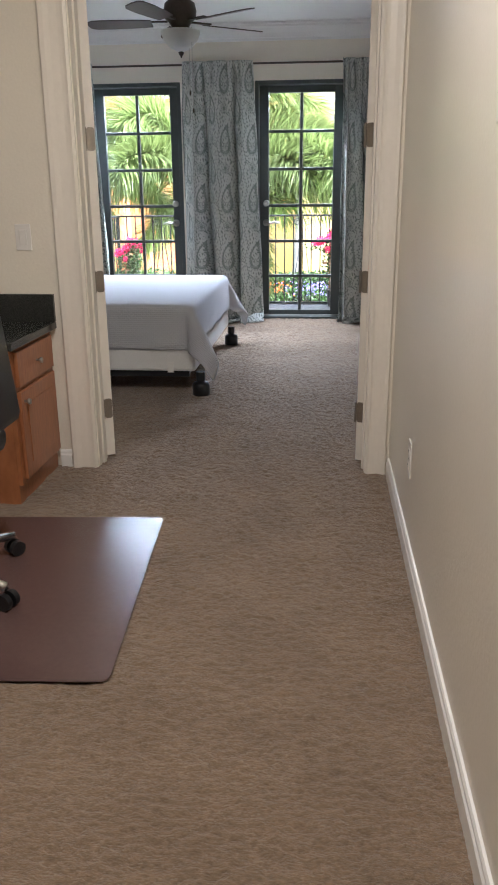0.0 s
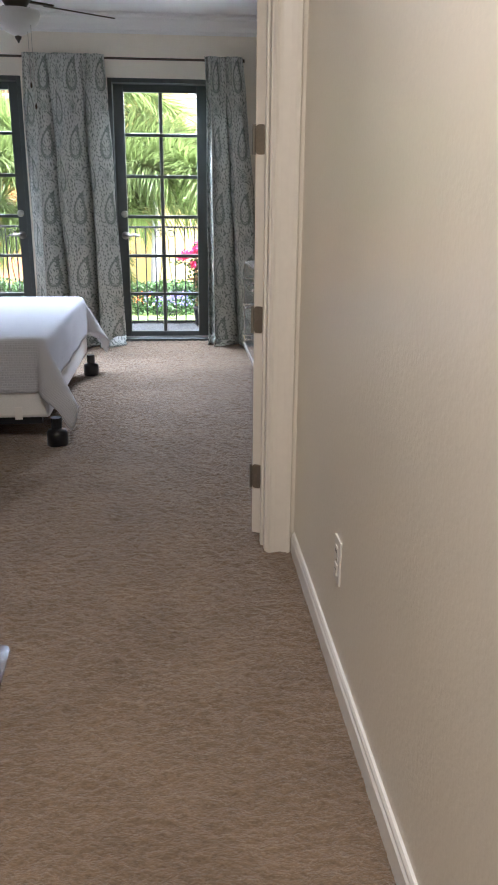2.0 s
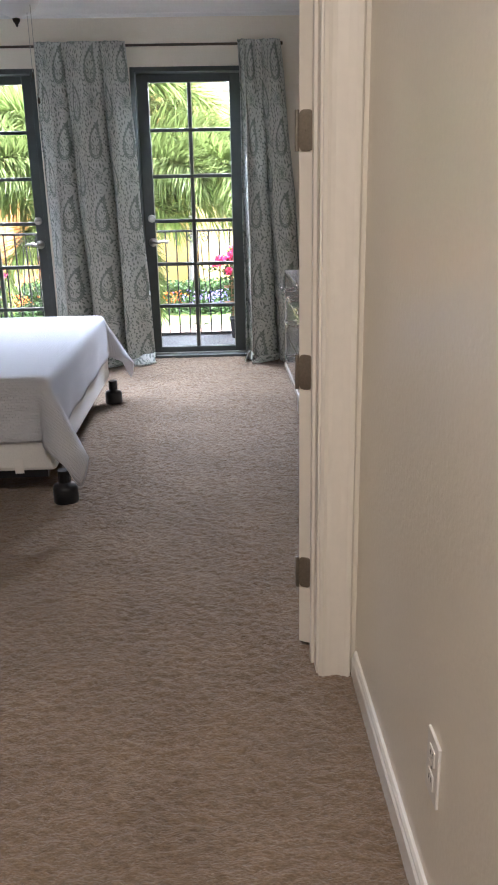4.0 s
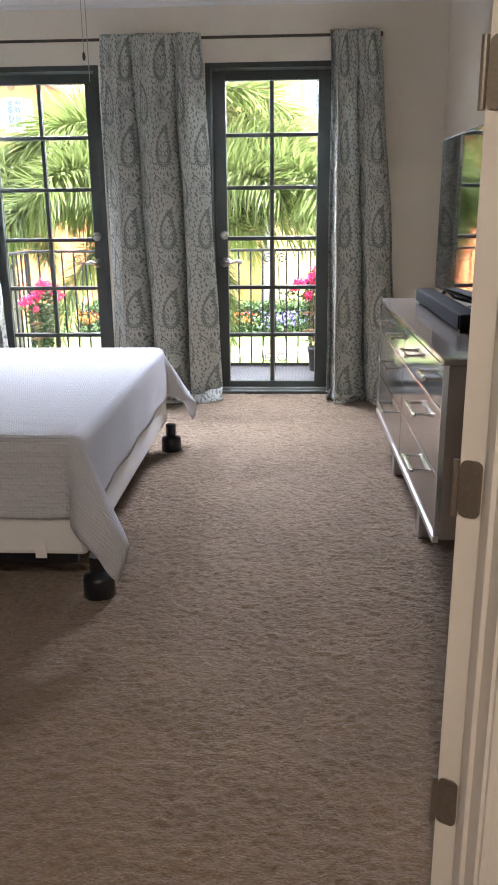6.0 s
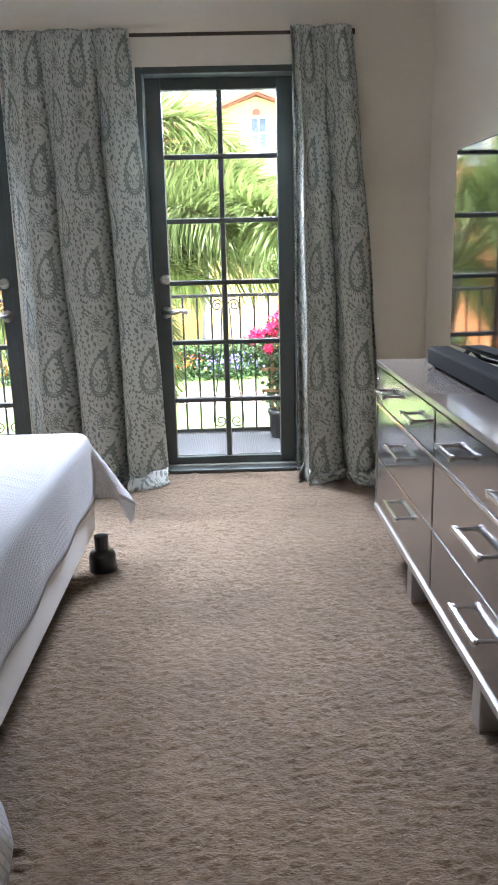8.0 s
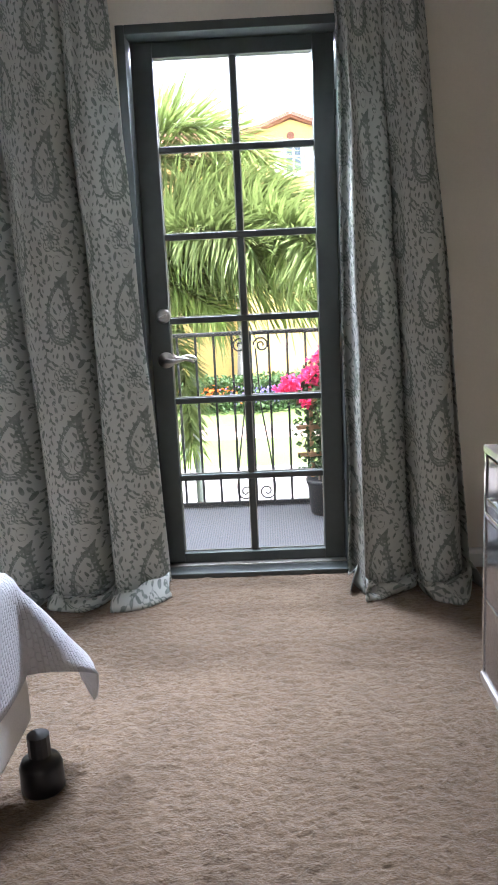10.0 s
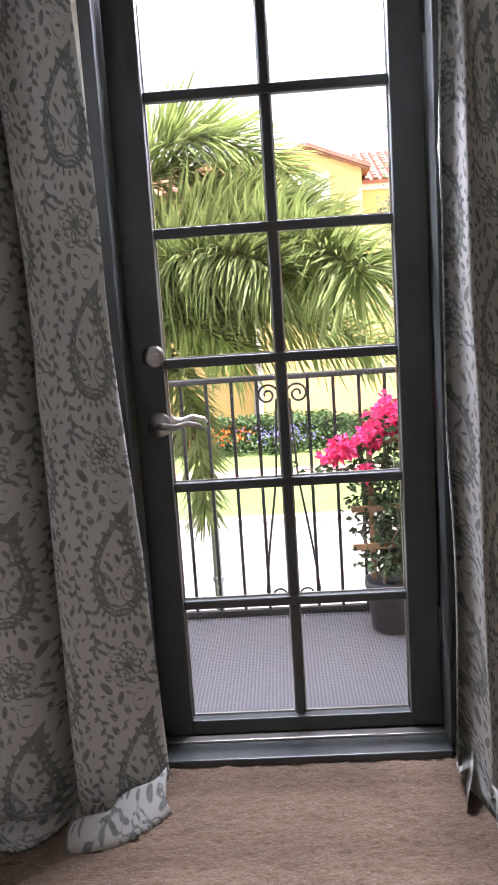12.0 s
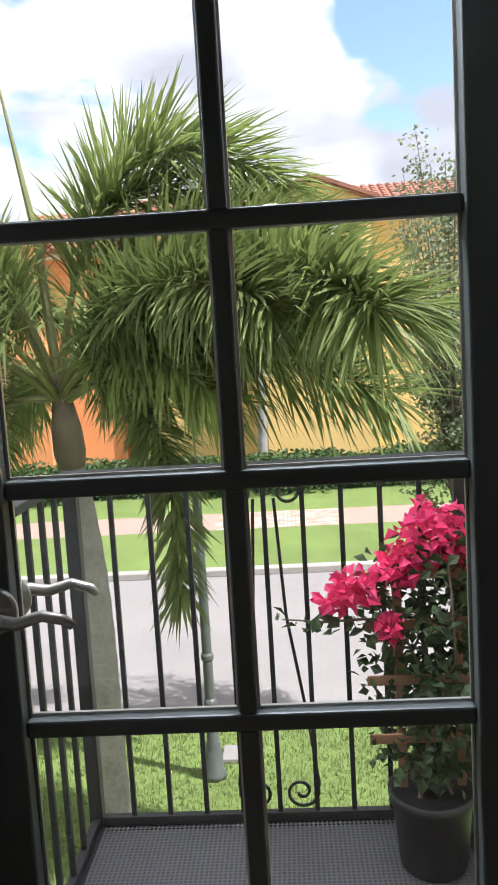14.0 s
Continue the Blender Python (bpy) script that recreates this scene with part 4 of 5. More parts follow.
def bed_cover():
    """A cloth rectangle laid over the mattress, hanging at three sides, with loose flared corners."""
    foot, side, rise = 0.265, 0.275, BTOP + 0.006
    r = 0.045
    du = 0.022
    us = np.arange(BX0 + 0.1, BX1 + foot + 0.001, du)
    vs = np.arange(BY0 - side, BY1 + side + 0.001, du)
    verts, uvs = [], []
    for u in us:
        for v in vs:
            ea, eb = u - (BX1 + foot - 0.11), max((BY0 - side + 0.11) - v, v - (BY1 + side - 0.11))
            uu, vv = u, v
            if ea > 0 and eb > 0:
                q = max(ea, eb) / math.hypot(ea, eb)
                uu = u - ea * (1 - q)
                vv = v + eb * (1 - q) * (1 if v < 5.6 else -1)
            a = max(0.0, uu - (BX1 - r))
            b = max(0.0, (BY0 + r) - vv, vv - (BY1 - r))
            sy = -1 if v < (BY0 + BY1) / 2 else 1
            cx, cy = min(u, BX1 - r), min(max(v, BY0 + r), BY1 - r)
            d = math.hypot(a, b)
            if d == 0:
                p = [u, v, rise + 0.004 * noise.noise((u * 3, v * 3, 0))]
            else:
                dx, dy = a / d, sy * b / d
                both = min(a, b) / d * 1.414
                arc = min(d, r * 1.57)
                out = r * math.sin(arc / r) + 0.006
                down = r * (1 - math.cos(arc / r))
                rest = d - arc
                flare = 0.04 + 0.78 * both ** 0.6
                swing = rest * flare
                limp = max(0.0, swing - 0.20)          # the tip hangs limp
                down += limp * 0.9
                out += swing - limp * 0.95 + 0.006 * math.sin((u + v) * 13) * min(1, rest * 6)
                down += rest * (1 + 0.10 * both)
                p = [cx + dx * out, cy + dy * out, rise - down]
            verts.append(p)
            uvs.append((u, v))
    nv = len(vs)
    faces = [(i * nv + j, (i + 1) * nv + j, (i + 1) * nv + j + 1, i * nv + j + 1) for i in range(len(us) - 1) for j in range(nv - 1)]
    me = bpy.data.meshes.new("bed_cover")
    me.from_pydata([tuple(p) for p in verts], [], faces)
    lay = me.uv_layers.new(name="cloth")
    for lp in me.loops:
        lay.data[lp.index].uv = uvs[lp.vertex_index]
    me.materials.append(QUILT)
    for p in me.polygons:
        p.use_smooth = True
    ob = new("bed_cover", me)
    ob.modifiers.new("cloth", "SOLIDIFY").thickness = 0.004
    return tagged(ob, "white ribbed cotton bed cover draped over the mattress", "bedspread")


bed_cover()
tagged(part("care_label", box(-0.885, -0.845, BY0 - 0.016, BY0 - 0.013, 0.155, 0.225, m=pose(0, 0, 0)), PLASTIC), "white cloth care label hanging from the bed cover", "label")


# ---- dresser, television, soundbar ----
DX0, DX1, DY0, DY1, DZ0, DZ1 = 0.545, 1.03, 4.74, 6.62, 0.208, 0.856
dresser = thing("dresser", (0, 0, 0), "taupe lacquer dresser with mirrored drawers and chrome pulls", "dresser")
part("body", box(DX0, DX1, DY0, DY1, DZ0, DZ1 - 0.022, bevel=0.004), LACQUER, dresser)
part("top", box(DX0 - 0.022, DX1, DY0 - 0.006, DY1 + 0.006, DZ1 - 0.022, DZ1, bevel=0.004), LACQUER, dresser, "glossy dark taupe top")
part("base_rail", box(DX0 - 0.024, DX0 - 0.001, DY0, DY1, DZ0 - 0.012, DZ0 + 0.014, bevel=0.004), LEGWOOD, dresser, "polished metal base rail")
part("middle_rail", box(DX0 - 0.020, DX0 - 0.001, DY0 + 0.01, DY1 - 0.01, 0.663, 0.677, bevel=0.003), CHROME, dresser, "polished metal strip")
for y in (DY0 + 0.006, DY1 - 0.006):
    part("corner_strip", box(DX0 - 0.020, DX0 - 0.001, y - 0.006, y + 0.006, DZ0 + 0.014, DZ1 - 0.022), CHROME, dresser)
ymid = (DY0 + DY1) / 2


rows = ((0.678, 0.828, 4), (0.440, 0.661, 2), (0.211, 0.436, 2))
for z0, z1, n in rows:
    for k in range(2):
        a = DY0 + 0.014 + k * (ymid - DY0 - 0.006)
        b = a + (ymid - DY0) - 0.022
        dr = part("drawer", box(DX0 - 0.016, DX0 - 0.0005, a, b, z0, z1, bevel=0.003), MIRROR, dresser, "mirrored glass drawer front")
        zs = (z0 + z1) / 2 + (0.0 if n == 4 else 0.02)
        for y in ([a + (b - a) * 0.25, a + (b - a) * 0.75] if n == 4 else [(a + b) / 2]):
            w = 0.16 if n == 4 else 0.22
            bm = bmesh.new()
            add_box(bm, DX0 - 0.058, DX0 - 0.044, y - w / 2, y + w / 2, zs - 0.007, zs + 0.007, bevel=0.003)
            for e in (-1, 1):
                add_rod(bm, (DX0 - 0.016, y + e * (w / 2 - 0.012), zs), (DX0 - 0.05, y + e * (w / 2 - 0.012), zs), 0.006, seg=10)
                add_box(bm, DX0 - 0.060, DX0 - 0.042, y + e * (w / 2 - 0.012) - 0.011, y + e * (w / 2 - 0.012) + 0.011, zs - 0.0095, zs + 0.0095, bevel=0.003)
            part("pull", bm, CHROME, dr, "chrome bar pull")
for x in (DX0 + 0.045, DX1 - 0.06):
    for y in (DY0 + 0.53, DY1 - 0.53):
        bm = bmesh.new()
        add_box(bm, x - 0.03, x + 0.03, y - 0.035, y + 0.035, 0.0, DZ0 - 0.001, bevel=0.004)
        part("leg", bm, LEGWOOD, dresser, "silver-grey tapered block leg")

tv = thing("television", (0, 0, 0), "large flat black television with reflective screen on the dresser", "television")
TX, TY0, TY1, TZ0, TZ1 = 0.80, 5.17, 6.51, 0.925, 1.68
part("housing", box(TX + 0.004, TX + 0.035, TY0, TY1, TZ0, TZ1, bevel=0.005), BLACK, tv)
part("back_housing", box(TX + 0.035, TX + 0.07, TY0 + 0.2, TY1 - 0.2, TZ0 + 0.03, TZ0 + 0.4, bevel=0.01), BLACK, tv)
part("screen", box(TX, TX + 0.004, TY0 + 0.008, TY1 - 0.008, TZ0 + 0.014, TZ1 - 0.008), SCREEN, tv, "glossy dark screen")
for y in (TY0 + 0.2, TY1 - 0.2):
    bm = tube([(TX - 0.09, y - 0.02, DZ1 + 0.008), (TX - 0.02, y, DZ1 + 0.035), (TX + 0.02, y, TZ0 + 0.01)], [0.007, 0.008, 0.011], 8)
    add_tube(bm, [(TX + 0.16, y - 0.02, DZ1 + 0.008), (TX + 0.06, y, DZ1 + 0.035), (TX + 0.02, y, TZ0 + 0.01)], [0.007, 0.008, 0.011], 8)
    part("foot", bm, BLACK, tv)
FELT = material("black_felt", (0.010, 0.010, 0.011), 0.8, grain=0.15, grain_scale=200, spec=0.2)
tv.matrix_basis = pose(TX, TY1, 0, 0, 0, 2.7) @ pose(-TX, -TY1, 0)
soundbar = thing("soundbar", (0, 0, 0), "long black soundbar lying before the television", "soundbar")
part("body", box(0.69, 0.775, 5.30, 6.42, DZ1 + 0.008, DZ1 + 0.075, bevel=0.006), FELT, soundbar)
part("grille", box(0.685, 0.69, 5.32, 6.40, DZ1 + 0.014, DZ1 + 0.07, bevel=0.001), FELT, soundbar, "black cloth grille")
for y in (5.36, 6.36):
    part("foot", box(0.70, 0.765, y - 0.02, y + 0.02, DZ1, DZ1 + 0.008), BLACK, soundbar)
# shallow white turned disc laid on the near end of the dresser top
pale_disc = tagged(part("remote_tray", lathe([(0.02, 0), (0.085, 0.004), (0.105, 0.016), (0.107, 0.018), (0.085, 0.008), (0.02, 0.005)], 28, (0.90, 4.92, DZ1)), PLASTIC, None, "", True), "shallow round white disc on the dresser top", "dish")


# ---- ceiling fan ----
FAN = Vector((-0.90, 5.68, 0))
fan = thing("ceiling_fan", (FAN.x, FAN.y, CEILING), "bronze ceiling fan with dark wooden blades and glass bowl", "ceiling fan")


def fan_part(name, bm, mat, parent=None, label="", smooth=False):
    ob = part(name, bm, mat, parent or fan, label, smooth)
    return ob


def F(z):
    return z - CEILING - (0.08 if z < 2.73 else 0.0)


fan_part("canopy", lathe([(0.07, F(2.80)), (0.068, F(2.775)), (0.045, F(2.745)), (0.016, F(2.735))], 24), BRONZE, None, "", True)
fan_part("downrod", rod((0, 0, F(2.74)), (0, 0, F(2.62)), 0.012), BRONZE)
fan_part("motor", lathe([(0.02, F(2.64)), (0.06, F(2.635)), (0.105, F(2.60)), (0.115, F(2.555)), (0.108, F(2.51)), (0.08, F(2.485)), (0.06, F(2.455)), (0.075, F(2.445)), (0.07, F(2.435))], 28), BRONZE, None, "dark bronze motor housing", True)
fan_part("light_bowl", lathe([(0.135, F(2.432)), (0.138, F(2.42)), (0.118, F(2.37)), (0.075, F(2.325)), (0.03, F(2.305)), (0.01, F(2.302))], 32), FROST, None, "frosted glass light bowl", True)
fan_part("finial", lathe([(0.006, F(2.303)), (0.02, F(2.298)), (0.017, F(2.285)), (0.008, F(2.275)), (0.004, F(2.262))], 16), BRONZE, None, "", True)
for k in range(5):
    a = math.radians(36 + 72 * k)
    holder = part("blade_arm", box(0.09, 0.24, -0.016, 0.016, F(2.487), F(2.497), bevel=0.003), BRONZE, fan)
    holder.matrix_basis = pose(0, 0, 0, 0, 0, math.degrees(a))
    bm = bmesh.new()
    outline = [(0.20, -0.052), (0.30, -0.062), (0.48, -0.070), (0.61, -0.066), (0.645, -0.045), (0.655, 0.0), (0.645, 0.045), (0.61, 0.066), (0.48, 0.070), (0.30, 0.062), (0.20, 0.052)]
    lo = [bm.verts.new((x, y, -0.003)) for x, y in outline]
    hi = [bm.verts.new((x, y, 0.004)) for x, y in outline]
    bm.faces.new(list(reversed(lo)))
    bm.faces.new(hi)
    for i in range(len(outline)):
        bm.faces.new((lo[i], lo[(i + 1) % len(outline)], hi[(i + 1) % len(outline)], hi[i]))
    blade = part("blade", bm, FANWOOD, fan, "dark walnut blade")
    blade.matrix_basis = pose(0, 0, F(2.482), 0, 0, math.degrees(a)) @ pose(0, 0, 0, 12)
for x, y, z in ((0.085, -0.05, 1.93), (0.06, -0.02, 2.05)):
    ch = part("pull_chain", rod((x, y, F(2.445)), (x, y, F(z)), 0.0016, seg=6), NICKEL, fan, "thin metal pull chain")
    part("chain_knob", lathe([(0.002, F(z)), (0.006, F(z) - 0.01), (0.007, F(z) - 0.024), (0.003, F(z) - 0.034)], 10, (x, y, 0)), BRONZE, ch)


# ---- hall fittings ----
def wall_outlet():
    o = thing("wall_outlet", (HALL_X, 2.42, 0.362), "ivory double wall outlet on the hall wall", "outlet")
    part("plate", box(-0.006, 0, -0.036, 0.036, -0.066, 0.066, bevel=0.002), PLASTIC, o)
    for z in (-0.026, 0.026):
        s = part("socket", box(-0.008, -0.006, -0.016, 0.016, z - 0.017, z + 0.017, bevel=0.002), PLASTIC, o)
        for y in (-0.006, 0.006):
            part("slot", box(-0.0086, -0.008, y - 0.001, y + 0.001, z - 0.002, z + 0.008), BLACK, s)
    part("screw", rod((-0.006, 0, 0), (-0.0075, 0, 0), 0.003, seg=10), NICKEL, o)


wall_outlet()
th = thing("thermostat", (HALL_X, 1.205, 1.465), "ivory wall thermostat with grey display and buttons", "thermostat")
part("case", box(-0.026, 0, -0.062, 0.062, -0.065, 0.05, bevel=0.005), PLASTIC, th)
part("display", box(-0.0275, -0.026, -0.04, 0.04, 0.012, 0.042, bevel=0.0005), material("lcd", (0.24, 0.25, 0.25), 0.25, grain=0.05), th, "dark grey display")
for y in (-0.026, 0.03):
    part("button", lathe([(0.007, 0), (0.007, 0.003), (0.005, 0.004)], 14), material("button_grey", (0.55, 0.54, 0.52), 0.4, grain=0.02), th).matrix_basis = pose(-0.026, y, 0.0, 0, -90)
part("switch_cover", box(-0.029, -0.026, -0.03, 0.03, -0.042, -0.022, bevel=0.002), PLASTIC, th)
part("seam", box(-0.0266, -0.026, -0.060, 0.060, -0.0115, -0.0105), material("seam_grey", (0.3, 0.29, 0.27), 0.6, grain=0.02), th)
sw = thing("light_switch", (-1.235, DOOR_Y0, 1.098), "ivory rocker light switch on the wall", "light switch")
part("plate", box(-0.036, 0.036, -0.006, 0, -0.058, 0.058, bevel=0.002), PLASTIC, sw)
part("rocker", box(-0.017, 0.017, -0.011, -0.006, -0.034, 0.034, bevel=0.002, m=pose(0, 0, 0, 3)), PLASTIC, sw)

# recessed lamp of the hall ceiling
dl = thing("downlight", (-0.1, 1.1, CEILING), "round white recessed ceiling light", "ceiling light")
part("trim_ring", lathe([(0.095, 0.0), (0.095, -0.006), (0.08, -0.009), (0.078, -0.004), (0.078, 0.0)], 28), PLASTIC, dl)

# built-in desk of the office corner
desk = thing("desk_cabinet", (0, 0, 0), "cherry wood desk cabinet with drawer and door", "cabinet")
CX = -1.145
part("body", box(-1.72, CX - 0.02, 2.74, DOOR_Y0 - 0.002, 0.0, 0.685, bevel=0.002), WOOD, desk)
fr = part("face_frame", box(CX - 0.02, CX - 0.002, 2.74, DOOR_Y0 - 0.018, 0.09, 0.685, bevel=0.002), WOOD, desk)
dr = part("drawer", box(CX - 0.002, CX + 0.016, 2.765, 3.20, 0.515, 0.665, bevel=0.005), WOOD, desk)
part("knob", lathe([(0.005, 0), (0.006, 0.012), (0.014, 0.02), (0.012, 0.028)], 14), NICKEL, dr).matrix_basis = pose(CX + 0.016, 2.98, 0.59, 0, 90)
dd = part("door", box(CX - 0.002, CX + 0.016, 2.765, 3.20, 0.11, 0.495, bevel=0.005), WOOD, desk)
part("panel", box(CX + 0.016, CX + 0.02, 2.83, 3.135, 0.17, 0.435, bevel=0.002), WOOD, dd)
part("knob", lathe([(0.005, 0), (0.006, 0.012), (0.014, 0.02), (0.012, 0.028)], 14), NICKEL, dd).matrix_basis = pose(CX + 0.016, 2.80, 0.45, 0, 90)
counter = thing("desk_counter", (0, 0, 0), "dark polished granite desk top with upstand", "counter")
part("slab", box(-3.15, CX + 0.03, 2.68, DOOR_Y0 - 0.002, 0.686, 0.718, bevel=0.004), GRANITE, counter)
part("upstand", box(-3.15, CX + 0.03, DOOR_Y0 - 0.024, DOOR_Y0 - 0.002, 0.718, 0.845, bevel=0.003), GRANITE, counter)
desk2 = thing("desk_cabinet", (0, 0, 0), "cherry wood desk cabinet at the far end", "cabinet")
part("body", box(-3.14, -2.6, 2.74, DOOR_Y0 - 0.002, 0.0, 0.685, bevel=0.002), WOOD, desk2)

# chair mat
bm = bmesh.new()
outline = []
for cx, cy, a0 in ((0.0, 0.0, 0), (-1.25, 0.0, 90), (-1.25, -1.12, 180), (0.0, -1.12, 270)):
    for k in range(6):
        a = math.radians(a0 + 18 * k)
        outline.append((cx - 0.03 * (1 if cx == 0 else -1) + 0.03 * math.cos(a), cy - 0.03 * (1 if cy == 0 else -1) + 0.03 * math.sin(a)))
lo = [bm.verts.new((x, y, 0)) for x, y in outline]
hi = [bm.verts.new((x * 0.996, y * 0.996, 0.004)) for x, y in outline]
bm.faces.new(list(reversed(lo)))
bm.faces.new(hi)
for i in range(len(outline)):
    bm.faces.new((lo[i], lo[(i + 1) % len(outline)], hi[(i + 1) % len(outline)], hi[i]))
mat_ob = tagged(part("chair_mat", bm, MAT), "glossy brown vinyl chair mat on the carpet", "chair mat")
mat_ob.matrix_basis = pose(-0.513, 2.615, 0.0115, 0, 0, 3.5)


def office_chair(x, y, turn):
    c = thing("office_chair", (x, y, 0), "black leather swivel chair with chrome five-star base", "office chair")
    c.matrix_basis = pose(x, y, 0.0155, 0, 0, turn)
    part("seat", box(-0.26, 0.26, -0.24, 0.26, 0.42, 0.52, bevel=0.04), LEATHER, c, "", True)
    part("backrest", box(-0.25, 0.25, -0.035, 0.045, 0.0, 0.44, bevel=0.035, m=pose(0, -0.27, 0.53, -6)), LEATHER, c, "", True)
    part("column", rod((0, 0, 0.10), (0, 0, 0.42), 0.03), CHROME, c)
    for k in range(5):
        a = math.radians(72 * k + 36)
        e = Vector((0.345 * math.cos(a), 0.345 * math.sin(a), 0.075))
        leg = part("base_leg", tube([(0, 0, 0.115), e * 0.5 + Vector((0, 0, 0.06)), e], [0.028, 0.022, 0.015], 10), CHROME, c, "chrome star leg", True)
        n = Vector((-math.sin(a), math.cos(a), 0))
        part("caster", add_rod(rod(e + n * 0.008 - Vector((0, 0, 0.047)), e + n * 0.028 - Vector((0, 0, 0.047)), 0.028, seg=18), e - n * 0.028 - Vector((0, 0, 0.047)), e - n * 0.008 - Vector((0, 0, 0.047)), 0.028, seg=18), BLACK, leg, "black twin-wheel caster")


office_chair(-1.20, 1.965, 90)


# ---- potted bougainvillea ----
def leaf_cloud(name, spots, size, mat, parent, seed, fold=0.25, label=""):
    """Many small folded leaves, one at each spot, turned at random."""
    rng = random.Random(seed)
    verts, faces = [], []
    for p in spots:
        s = size * rng.uniform(0.6, 1.25)
        m = Matrix.Translation(p) @ Euler((rng.uniform(-1.2, 1.2), rng.uniform(-1.2, 1.2), rng.uniform(0, 6.28))).to_matrix().to_4x4()
        n = len(verts)
        for q in ((0, 0, 0), (0.38 * s, 0.5 * s, fold * s), (0, 1.05 * s, -0.1 * s), (-0.38 * s, 0.5 * s, fold * s), (0, 0.5 * s, 0)):
            verts.append(tuple(m @ Vector(q)))
        faces += [(n, n + 1, n + 4), (n + 1, n + 2, n + 4), (n + 2, n + 3, n + 4), (n + 3, n, n + 4)]
    me = bpy.data.meshes.new(name)
    me.from_pydata(verts, [], faces)
    me.materials.append(mat)
    ob = new(name, me)
    if parent is not None:
        ob.parent = parent
    if label:
        ob["label"] = label
    return ob


def bougainvillea(x, y, seed):
    rng = random.Random(seed)
    pt = thing("potted_bougainvillea", (x, y, 0.0015), "magenta bougainvillea on a trellis in a black nursery pot", "potted plant", "balcony plants")
    part("pot", lathe([(0.082, 0), (0.085, 0.01), (0.100, 0.18), (0.107, 0.183), (0.109, 0.212), (0.102, 0.214), (0.096, 0.19)], 32), POT, pt, "black plastic nursery pot", True)
    part("soil", lathe([(0.088, 0.165), (0.094, 0.178), (0.02, 0.19)], 24), SOIL, pt)
    for sx in (-0.07, 0.075):
        part("stake", box(sx - 0.011, sx + 0.011, -0.012, 0.004, 0.22, 0.84, bevel=0.002), STAKE, pt, "reddish wooden trellis stake")
    for z in (0.36, 0.52, 0.67, 0.80):
        part("crossbar", box(-0.15, 0.16, -0.020, -0.0125, z - 0.013, z + 0.013, bevel=0.002), STAKE, pt)
    spots, blooms = [], []
    for k in range(9):
        a = rng.uniform(0, 6.28)
        p = Vector((0.05 * math.cos(a), 0.05 * math.sin(a), 0.205))
        pts = [p.copy()]
        for j in range(9):
            p = p + Vector((rng.uniform(-0.035, 0.035), rng.uniform(-0.035, 0.035), rng.uniform(0.05, 0.09)))
            p.x, p.y = max(-0.16, min(0.17, p.x)), max(-0.12, min(0.10, p.y))
            pts.append(p.copy())
            for _ in range(17):
                spots.append(p + Vector((rng.gauss(0, 0.045), rng.gauss(0, 0.045), rng.gauss(0, 0.03))))
        part("stem", tube(pts, [0.006 - 0.0004 * i for i in range(len(pts))], 5), BARK, pt)
    for _ in range(46):
        spots.append(Vector((rng.gauss(0, 0.05), rng.gauss(-0.03, 0.05), rng.uniform(0.25, 0.34))))
    branch = [(-0.05, -0.02, 0.62), (-0.15, -0.05, 0.70), (-0.25, -0.06, 0.70), (-0.35, -0.07, 0.715)]
    part("stem", tube(branch, [0.005, 0.004, 0.003, 0.002], 5), BARK, pt)
    for _ in range(34):
        f = rng.random()
        spots.append(Vector(branch[0]).lerp(Vector(branch[3]), f) + Vector((rng.gauss(0, 0.02), rng.gauss(0, 0.02), rng.gauss(0.01, 0.025))))
    for c, r, n in (((0.02, -0.02, 0.90), 0.085, 210), ((0.11, 0.0, 0.88), 0.08, 190), ((-0.06, -0.03, 0.82), 0.06, 110), ((-0.17, -0.05, 0.78), 0.05, 80), ((-0.22, -0.05, 0.75), 0.035, 45), ((-0.10, -0.06, 0.68), 0.035, 45), ((0.18, 0.0, 0.80), 0.06, 90)):
        for _ in range(n):
            d = Vector((rng.gauss(0, 1), rng.gauss(0, 1), rng.gauss(0, 1))).normalized() * r * rng.random() ** 0.4
            blooms.append(Vector(c) + d)
    pt.scale = (1.0, 1.0, 0.95)
    leaf_cloud("leaves", spots, 0.037, LEAF, pt, seed + 1, 0.12)
    leaf_cloud("bracts", blooms, 0.036, BRACT, pt, seed + 2, 0.35, "bright magenta bracts")
    return pt


plant = bougainvillea(0.272, 8.885, 5)
copy_thing(plant, pose(-2.14, 8.90, 0.0015, 0, 0, 40) @ Matrix.Scale(0.84, 4))


# ---- garden and street ----
structure("ground", box(-260, 260, OUT_Y, 700, GROUND - 1.0, GROUND), GRASS, "flat ground reaching to the horizon", "ground")
LAWN = GROUND + 0.13
structure("lawn_near", box(-60, 60, OUT_Y + 0.005, 15.55, GROUND + 0.001, LAWN), GRASS, "mown green lawn below the balconies", "lawn")
structure("road", box(-90, 90, 15.8, 21.6, GROUND + 0.001, GROUND + 0.012), ROAD, "pale concrete residential street", "road")
structure("kerb_near", box(-60, 60, 15.55, 15.8, GROUND + 0.001, LAWN + 0.012, bevel=0.02), KERB, "worn pale concrete kerb", "kerb")
structure("kerb_far", box(-60, 60, 21.6, 21.85, GROUND + 0.001, LAWN + 0.012, bevel=0.02), KERB, "worn pale concrete kerb", "kerb")
structure("lawn_far", box(-60, 60, 21.85, 25.1, GROUND + 0.001, LAWN), GRASS, "mown green verge across the street", "lawn")
